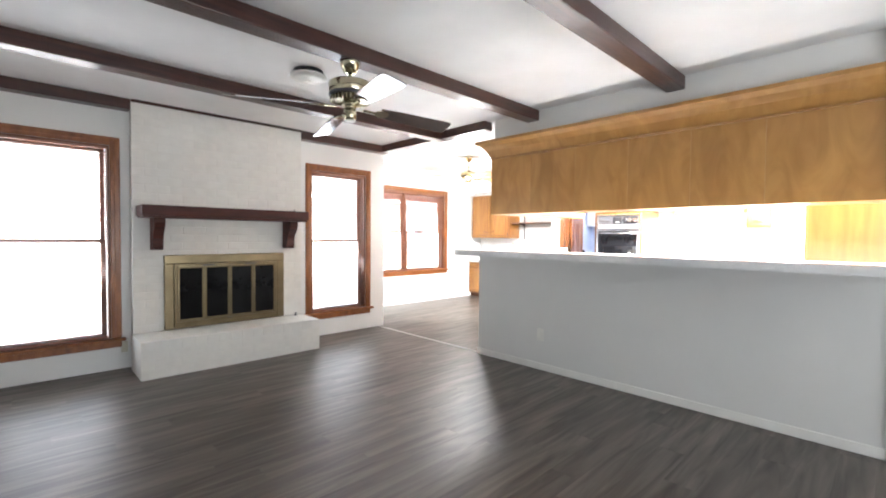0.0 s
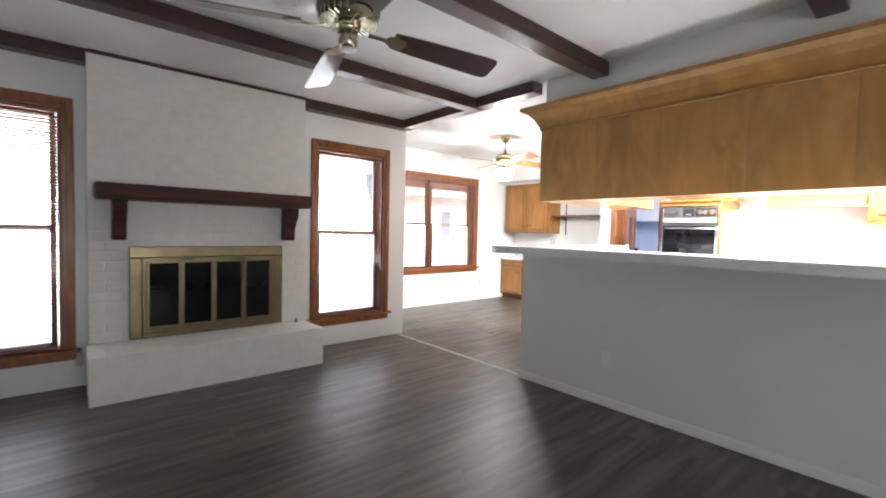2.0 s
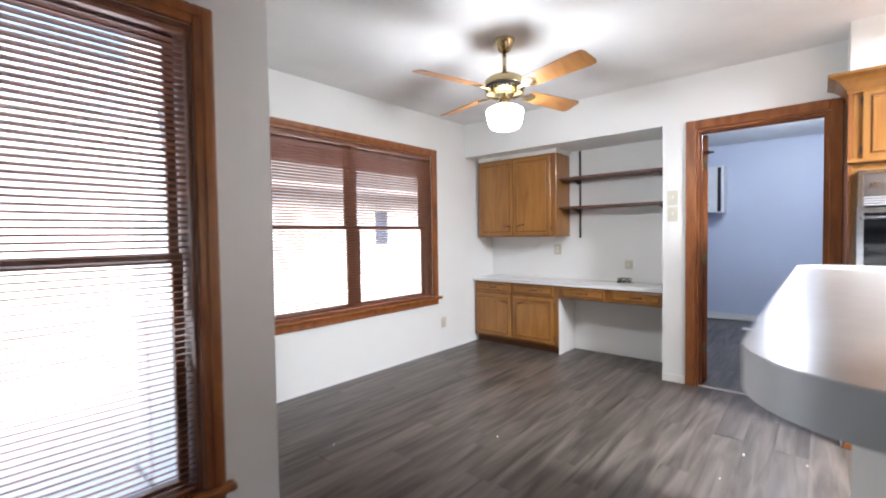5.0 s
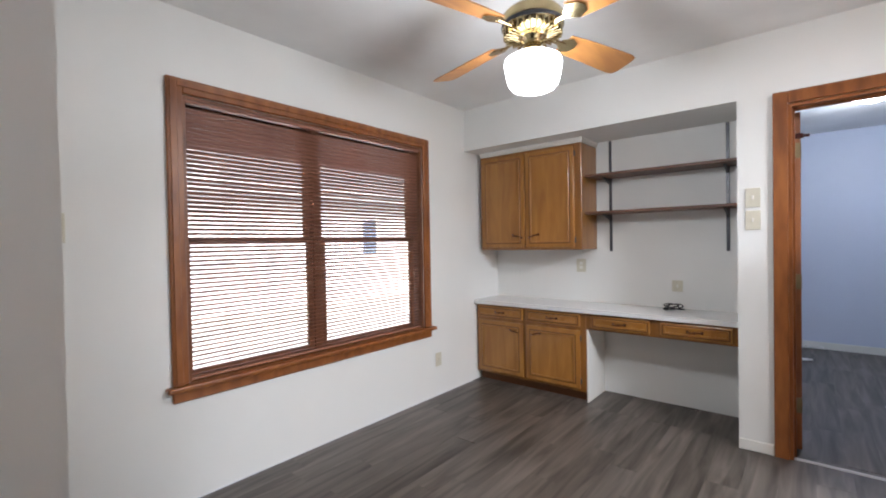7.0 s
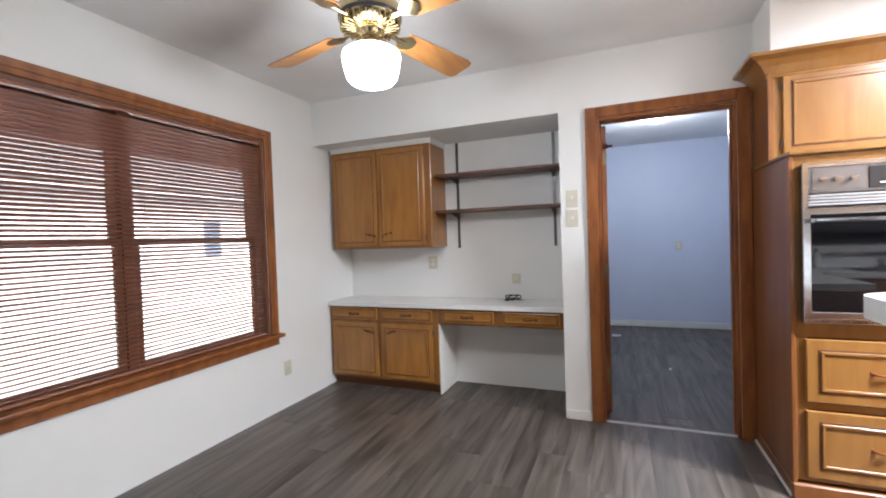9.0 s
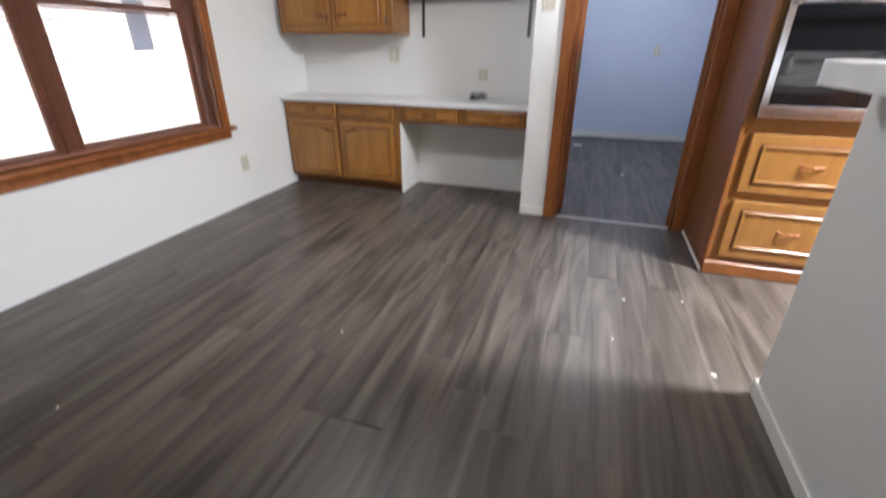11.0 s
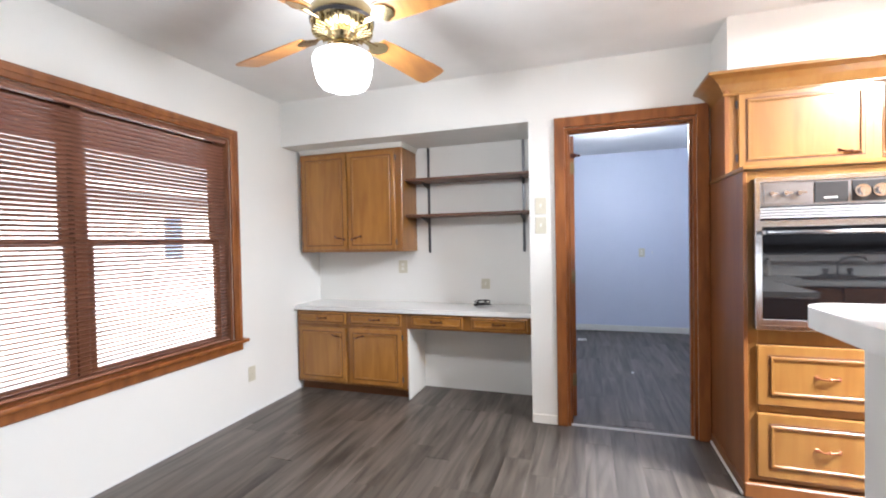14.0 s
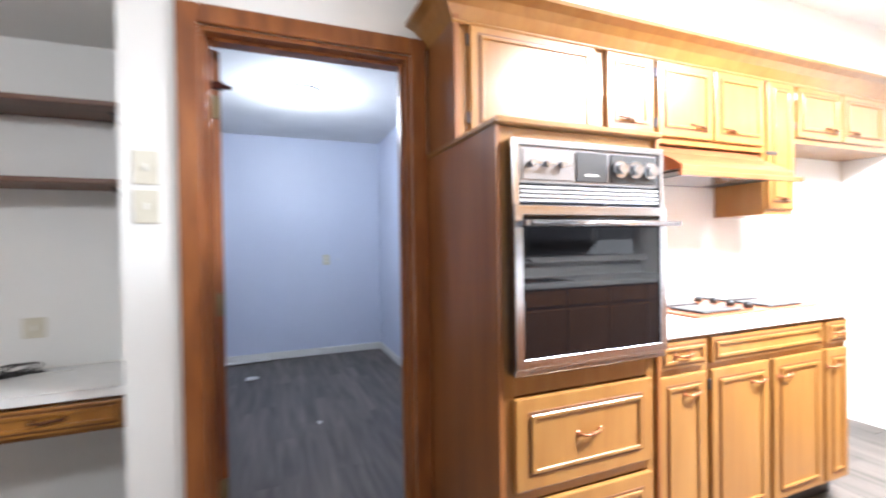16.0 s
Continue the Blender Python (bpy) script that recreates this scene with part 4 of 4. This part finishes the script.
def upper(y0, y1, z0, z1, doors, label, handle_low=True):
    u = thing("wall_cabinet", (6.91, (y0 + y1) / 2, z0), label, "cabinet", "range wall cabinets")
    part("body", box(UF, 7.049, y0, y1, z0, z1, 0.002), OAK, u)
    for a, b, h in doors:
        door_face(u, "door", a, b, z0 + 0.03, z1 - 0.025, UF, OAK, ((a + 0.10) if h > 0 else (b - 0.10), z0 + 0.085), h, slant=0.010)
    return u


UL = "honey maple wall cabinet under the wooden cornice"
upper(3.585, 4.268, 1.635, 2.105, [(3.63, 4.225, 1)], "honey maple cabinet above the oven with one panelled door")
upper(3.290, 3.583, 1.700, 2.105, [(3.305, 3.57, -1)], UL)
upper(2.520, 3.288, 1.700, 2.105, [(2.915, 3.275, 1), (2.535, 2.90, -1)], UL)
upper(2.270, 2.518, 1.375, 2.105, [(2.285, 2.505, -1)], "tall narrow honey maple wall cabinet beside the hood")
upper(1.260, 2.268, 1.770, 2.105, [(1.85, 2.255, 1), (1.40, 1.835, -1)], "short honey maple cabinet above the refrigerator space")
cor = thing("cornice", (6.78, 2.85, 2.10), "wide coved wooden cornice above the kitchen cabinets", "cornice")
COVE = [(0.0, 0.0), (0.012, 0.022), (0.030, 0.055), (0.058, 0.085), (0.095, 0.103), (0.095, 0.122), (0.0, 0.122)]


def mitred(profile, stations):
    """A moulding swept round corners: each station gives the place of a profile point (u, v)."""
    bm = bmesh.new()
    rows = [[bm.verts.new(st(u, v)) for u, v in profile] for st in stations]
    n = len(profile)
    for a, b in zip(rows, rows[1:]):
        for k in range(n):
            bm.faces.new((a[k], a[(k + 1) % n], b[(k + 1) % n], b[k]))
    bm.faces.new(rows[0])
    bm.faces.new(rows[-1])
    bmesh.ops.recalc_face_normals(bm, faces=bm.faces[:])
    return bm


part("moulding", mitred(COVE, [lambda u, v: (7.049, 4.292 + u, 2.082 + v * 0.86), lambda u, v: (6.767 - u, 4.292 + u, 2.082 + v * 0.86), lambda u, v: (6.767 - u, 1.251, 2.082 + v * 0.86)]), OAK, cor)
part("bead", join(box(6.751, 6.767, 1.251, 4.30, 2.070, 2.083, 0.004)), OAK, cor)

# range hood
hd = thing("range_hood", (6.83, 2.90, 1.52), "copper-coloured range hood under the cabinets", "range hood")
part("canopy", prism([(7.049, 1.695), (6.80, 1.695), (6.765, 1.655), (6.66, 1.600), (6.625, 1.575), (6.625, 1.530), (6.645, 1.530), (6.645, 1.560), (7.049, 1.560)], "y", 2.522, 3.288, 0.002), COPPER, hd)
part("lip", box(6.618, 6.630, 2.455, 3.300, 1.527, 1.552, 0.003), COPPER, hd)
part("underside", box(6.65, 7.045, 2.53, 3.28, 1.548, 1.558), BLACK, hd)
part("grease_filter", box(6.70, 6.98, 2.72, 3.18, 1.541, 1.548, 0.002), CHROME, hd)
part("switch_plate", box(6.640, 6.652, 2.62, 2.70, 1.655, 1.672, 0.002), STEEL_DARK, hd)

# base cabinets under the cooktop
bc = thing("base_cabinet", (6.77, 3.02, 0), "honey maple base cabinet with drawers and panelled doors", "cabinet")
part("body", box(6.482, 7.049, 2.400, 3.631, 0.105, 0.878, 0.002), OAK, bc)
# Set-back toe kick in plain black, far darker than the maple body.
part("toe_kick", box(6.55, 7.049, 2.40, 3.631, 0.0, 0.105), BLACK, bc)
door_face(bc, "drawer_front", 3.360, 3.610, 0.760, 0.865, 6.482, OAK, (3.485, 0.812))
door_face(bc, "drawer_front", 2.610, 3.330, 0.760, 0.865, 6.482, OAK)
door_face(bc, "drawer_front", 2.415, 2.580, 0.760, 0.865, 6.482, OAK, (2.497, 0.812))
door_face(bc, "door", 3.360, 3.610, 0.125, 0.735, 6.482, OAK, (3.44, 0.66), 1)
door_face(bc, "door", 2.985, 3.330, 0.125, 0.735, 6.482, OAK, (3.055, 0.66), 1)
door_face(bc, "door", 2.610, 2.955, 0.125, 0.735, 6.482, OAK, (2.885, 0.66), -1)
door_face(bc, "door", 2.415, 2.580, 0.125, 0.735, 6.482, OAK, (2.535, 0.66), -1)
solid("range_counter", box(6.452, 7.049, 2.385, 3.631, 0.879, 0.917, 0.005, 2), LAMINATE, "white laminate kitchen counter", "counter")
ck = thing("cooktop", (6.78, 2.88, 0.918), "copper-edged electric cooktop with square griddle plates", "cooktop")
part("plate", box(6.55, 7.00, 2.46, 3.29, 0.9175, 0.928, 0.004), COPPER, ck)
for x, y in ((6.67, 3.10), (6.88, 3.10), (6.67, 2.66), (6.88, 2.66)):
    part("griddle_plate", box(x - 0.09, x + 0.09, y - 0.12, y + 0.12, 0.929, 0.938, 0.004), STEEL_DARK, ck)
for k in range(4):
    part("knob", lathe([(0.020, 0.929), (0.020, 0.945), (0.014, 0.956), (0.002, 0.957)], 6.62 + k * 0.085, 2.88, 14), BLACK, ck)

# ---- bar, sink run and hanging cabinets ----
def rounded(x0, x1, y0, y1, corners, steps=20):
    """Outline of a rectangle with a radius for each corner: SW, SE, NE, NW."""
    pts = []
    for (cx, cy, a0), r in zip(((x0, y0, 180), (x1, y0, 270), (x1, y1, 0), (x0, y1, 90)), corners):
        sx, sy = (1 if cx == x0 else -1), (1 if cy == y0 else -1)
        if r <= 0:
            pts.append((cx, cy))
            continue
        for k in range(steps + 1):
            a = radians(a0 + 90 * k / steps)
            pts.append((cx + sx * r + r * math.cos(a), cy + sy * r + r * math.sin(a)))
    return pts


OUT = rounded(3.612, 5.40, 1.251, 4.478, (0, 0, 0.10, 0.15))
north_west = [p for p in OUT if p[1] > 1.4]
bar_outline = [(3.605, 1.251), (4.06, 1.251), (4.06, 4.15), (5.40, 4.15)] + north_west
bar = thing("bar_top", (4.0, 3.0, 1.04), "white laminate L-shaped bar top with rounded corners", "counter")
part("slab", prism(bar_outline, "z", 1.051, 1.1035), EDGE_SHADED, bar, "white laminate edge toned greyer for shade")
part("top_sheet", prism(bar_outline, "z", 1.1037, 1.1055), LAMINATE, bar)
sk = thing("sink_counter", (4.30, 2.9, 0.88), "white laminate kitchen counter with an inset sink", "counter")
SX0, SX1, SY0, SY1 = 4.16, 4.52, 2.55, 3.30
part("slab", join(box(3.995, SX0, 1.251, 4.215, 0.879, 0.917), box(SX1, 4.62, 1.251, 4.215, 0.879, 0.917), box(SX0, SX1, 1.251, SY0, 0.879, 0.917), box(SX0, SX1, SY1, 4.215, 0.879, 0.917),
                  box(4.62, 5.42, 3.60, 4.215, 0.879, 0.917)), LAMINATE, sk)
part("splash", join(box(3.991, 4.003, 1.251, 4.215, 0.917, 1.050), box(4.003, 5.42, 4.205, 4.218, 0.917, 1.050)), LAMINATE, sk)
part("basin", join(box(SX0, SX1, SY0, SY1, 0.72, 0.73), box(SX0, SX0 + 0.008, SY0, SY1, 0.73, 0.92), box(SX1 - 0.008, SX1, SY0, SY1, 0.73, 0.92), box(SX0, SX1, SY0, SY0 + 0.008, 0.73, 0.92), box(SX0, SX1, SY1 - 0.008, SY1, 0.73, 0.92)), CHROME, sk)
fa = thing("faucet", (4.08, 2.92, 0.918), "chrome kitchen faucet with a long swivel spout", "faucet")
part("base", box(4.05, 4.11, 2.80, 3.04, 0.9175, 0.932, 0.004), CHROME, fa)
part("spout", tube([(4.08, 2.92, 0.93), (4.08, 2.92, 1.03), (4.12, 2.90, 1.075), (4.22, 2.86, 1.095), (4.30, 2.83, 1.085), (4.31, 2.826, 1.06)], 0.011, 10), CHROME, fa)
for y in (2.83, 3.01):
    part("tap", lathe([(0.016, 0.932), (0.016, 0.955), (0.024, 0.965), (0.024, 0.985), (0.004, 0.99)], 4.08, y, 12), CHROME, fa)
for y, h in ((3.45, 0.13), (3.56, 0.11)):
    bt = thing("soap_bottle", (4.09, y, 0.918), "small clear dispenser bottle by the sink", "bottle", "sink bottles")
    part("bottle", lathe([(0.028, 0.9175), (0.030, 0.925), (0.030, 0.90 + h), (0.012, 0.93 + h)], 4.09, y, 14), PLATE_WHITE, bt)
    part("cap", lathe([(0.012, 0.93 + h), (0.012, 0.95 + h), (0.004, 0.955 + h)], 4.09, y, 10), CHROME, bt)
sb = thing("sink_cabinet", (4.3, 2.8, 0), "brown maple base cabinets below the sink counter", "cabinet")
part("body", join(box(3.995, 4.59, 1.251, 4.21, 0.10, 0.878), box(4.59, 5.40, 3.63, 4.21, 0.10, 0.878)), OAK_SHADE, sb)
# Toe kick of the sink run, plain black as well.
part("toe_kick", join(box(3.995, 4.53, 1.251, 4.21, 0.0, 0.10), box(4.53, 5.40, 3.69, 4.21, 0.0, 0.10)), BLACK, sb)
for k in range(5):
    y = 1.42 + k * 0.43
    part("door", box(4.59, 4.608, y, y + 0.40, 0.13, 0.70, 0.004), OAK_SHADE, sb)
    part("drawer_front", box(4.59, 4.608, y, y + 0.40, 0.73, 0.86, 0.004), OAK_SHADE, sb)
part("end_panel", box(5.40, 5.425, 3.62, 4.22, 0.0, 0.878, 0.002), OAK_SHADE, sb)

hc = thing("hanging_cabinets", (4.1, 2.8, 1.47), "birch veneer backs of cabinets hung above the bar", "cabinet")
part("bottom_board", join(box(3.968, 4.28, 1.251, 4.185, 1.474, 1.492), box(4.28, 5.285, 3.87, 4.185, 1.474, 1.492)), OAK, hc)
edges = [1.251, 1.86, 2.31, 2.77, 3.24, 3.71, 4.198]
for a, b in zip(edges, edges[1:]):
    part("back_panel", box(3.952, 3.968, a + 0.0004, b - 0.0004, 1.472, 2.075, 0.001), VENEER, hc)
part("north_panel", box(3.968, 5.30, 4.182, 4.198, 1.472, 2.075, 0.001), VENEER, hc)
part("end_panel", box(5.285, 5.30, 3.87, 4.182, 1.472, 2.075, 0.001), VENEER, hc)
part("inner_fronts", join(box(4.262, 4.28, 1.251, 3.87, 1.492, 2.10), box(4.28, 5.285, 3.87, 3.888, 1.492, 2.10)), OAK, hc)
part("cornice_moulding", mitred(COVE, [lambda u, v: (3.951 - u * 1.3, 1.251, 2.052 + v * 1.38), lambda u, v: (3.951 - u * 1.3, 4.199 + u * 1.3, 2.052 + v * 1.38),
                                       lambda u, v: (5.301 + u * 1.3, 4.199 + u * 1.3, 2.052 + v * 1.38), lambda u, v: (5.301 + u * 1.3, 3.87, 2.052 + v * 1.38)]), VENEER, hc, "coved wooden cornice")
part("cornice_bead", box(3.938, 3.952, 1.251, 4.21, 2.040, 2.054, 0.004), OAK, hc)
part("top_board", join(box(3.90, 3.974, 1.251, 4.22, 2.200, 2.2195), box(3.974, 5.36, 4.176, 4.22, 2.200, 2.2195)), OAK_SHADE, hc)

pc = thing("pantry_cabinet", (5.75, 1.6, 0), "tall honey maple pantry cabinet", "cabinet")
part("body", box(5.45, 6.05, 1.251, 1.80, 0.0, 2.1, 0.004), OAK, pc)
part("door", box(5.47, 6.03, 1.80, 1.818, 0.12, 2.06, 0.004), OAK, pc)

kl = thing("ceiling_light", (5.64, 2.72, 2.42), "long lit fluorescent ceiling light in the kitchen", "ceiling light")
part("housing", box(5.44, 5.84, 2.14, 3.30, 2.455, 2.489, 0.004), TAN_STEEL, kl)
part("diffuser", box(5.45, 5.83, 2.15, 3.29, 2.418, 2.455, 0.010), DIFFUSER, kl, "lit white diffuser")

# small litter on the floor
for x, y, r in ((5.30, 5.90, 0.006), (5.98, 4.72, 0.008), (5.62, 4.78, 0.005), (4.60, 6.60, 0.005), (5.50, 4.42, 0.012), (6.05, 4.45, 0.006)):
    solid("paint_chip", lathe([(r * 0.6, 0.0003), (r, 0.001), (r * 0.7, 0.0035), (r * 0.1, 0.004)], x, y, 7), PLATE_WHITE, "tiny pale paint chip lying on the planks", "debris", "floor litter")

# ---- outside ----
structure("ground", box(-60, 80, 7.66, 120, -0.35, -0.25), GRASS, "pale dry lawn behind the house")
# Added ground strip; its pale colour bounces light up through the living room windows.
structure("patio_strip", box(-3, 3.86, 6.42, 7.695, -0.27, -0.20, 0.01), CONCRETE, "pale concrete ground strip added by the house wall to bounce light indoors")
structure("patio", box(-3, 9, 7.70, 10.2, -0.249, -0.20, 0.01), CONCRETE, "pale concrete patio slab")
ea = structure("eave", join(box(4.7, 8.4, 7.65, 8.30, 2.16, 2.18), box(4.7, 8.4, 8.30, 8.34, 1.99, 2.24)), EAVE, "red-brown painted eave of the house")
rw = thing("window_4", (3.88, 6.84, 0.90), "small fixed outside window with white bars on the return wall", "window", kind="structure")
part("frame", ring_yz(3.852, 3.879, 6.60, 7.08, 0.88, 1.94, 0.035), TRIM, rw)
for za, zb in ((0.92, 1.17), (1.20, 1.55), (1.58, 1.90)):
    part("pane", box(3.868, 3.878, 6.637, 7.043, za, zb), PALE_PANE, rw)
for z in (1.17, 1.55):
    part("glazing_bar", box(3.858, 3.879, 6.636, 7.044, z + 0.001, z + 0.029, 0.003), TRIM, rw)
nb = thing("neighbour_house", (9, 15, -0.25), "pale sided single-storey house behind the garden", "house")
part("wall", box(-6, 22, 15.0, 21.0, -0.25, 2.55), SIDING, nb)
part("fascia", box(-6.4, 22.4, 14.45, 14.55, 2.50, 2.68), SIDING, nb)
part("soffit", box(-6.4, 22.4, 14.55, 15.0, 2.52, 2.55), SIDING, nb)
part("roof", prism([(14.4, 2.60), (18.0, 4.4), (21.6, 2.60), (18.0, 4.30)], "x", -6.5, 22.5), ROOF, nb)
for x in (12.0,):
    w = part("window", box(x, x + 0.62, 14.985, 15.0, 0.95, 2.05), TRIM, nb)
    part("pane", box(x + 0.05, x + 0.57, 14.975, 14.985, 1.0, 2.0), DARK_PANE, w)
sh = thing("patio_post", (4.98, 9.0, -0.2), "white porch post beyond the window", "post")
part("post", box(4.93, 5.03, 8.95, 9.05, -0.2, 2.4, 0.01), SIDING, sh)

# ---- floor planks ----
PLANK_MESH = {}


def floor(name, x0, x1, y0, y1, label, skip=None, seed=1):
    f = structure(name, box(x0, x1, y0, y1, -0.05, -0.005), SUB, label)
    rr = random.Random(seed)
    w, length, gap = 0.152, 1.22, 0.0001
    y = y0
    while y < y1 - 0.01:
        yb = min(y + w, y1)
        x = x0 - rr.uniform(0, length)
        while x < x1 - 0.01:
            a, b = max(x, x0), min(x + length, x1)
            if b - a > 0.02 and not (skip and skip(a, b, y, yb)):
                key = (round(b - a, 2), round(yb - y, 3))
                c = Vector(((a + b) / 2, (y + yb) / 2, -0.0025))
                if key not in PLANK_MESH:
                    hx, hy, hz, e = (b - a) / 2 - gap, (yb - y) / 2 - gap, 0.0025, 0.0002
                    me = bpy.data.meshes.new("plank")
                    vs = [(-hx, -hy, -hz), (hx, -hy, -hz), (hx, hy, -hz), (-hx, hy, -hz), (-hx, -hy, hz - e), (hx, -hy, hz - e), (hx, hy, hz - e), (-hx, hy, hz - e),
                          (-hx + e, -hy + e, hz), (hx - e, -hy + e, hz), (hx - e, hy - e, hz), (-hx + e, hy - e, hz)]
                    fs = [(0, 1, 5, 4), (1, 2, 6, 5), (2, 3, 7, 6), (3, 0, 4, 7), (4, 5, 9, 8), (5, 6, 10, 9), (6, 7, 11, 10), (7, 4, 8, 11), (8, 9, 10, 11)]
                    me.from_pydata(vs, [], fs)
                    me.materials.append(PLANK)
                    PLANK_MESH[key] = me
                ob = new("plank", PLANK_MESH[key])
                ob.parent = f
                ob.location = c - BASE[f.name]
            x += length
        y = yb


floor("floor_living", -2.6, 3.905, -1.6, 6.17, "grey-brown vinyl plank living room floor", seed=3)
floor("floor_dining", 3.905, 7.14, 1.25, 7.49, "grey vinyl plank dining and kitchen floor", seed=5)
floor("floor_alcove", 7.14, 7.58, 5.41, 7.49, "grey vinyl plank floor of the desk alcove", seed=7)
floor("floor_utility", 7.14, 10.43, 3.70, 5.27, "grey vinyl plank utility room floor", seed=9)
floor("floor_utility_back", 7.72, 10.43, 5.27, 6.40, "grey vinyl plank floor at the back of the utility room", seed=11)
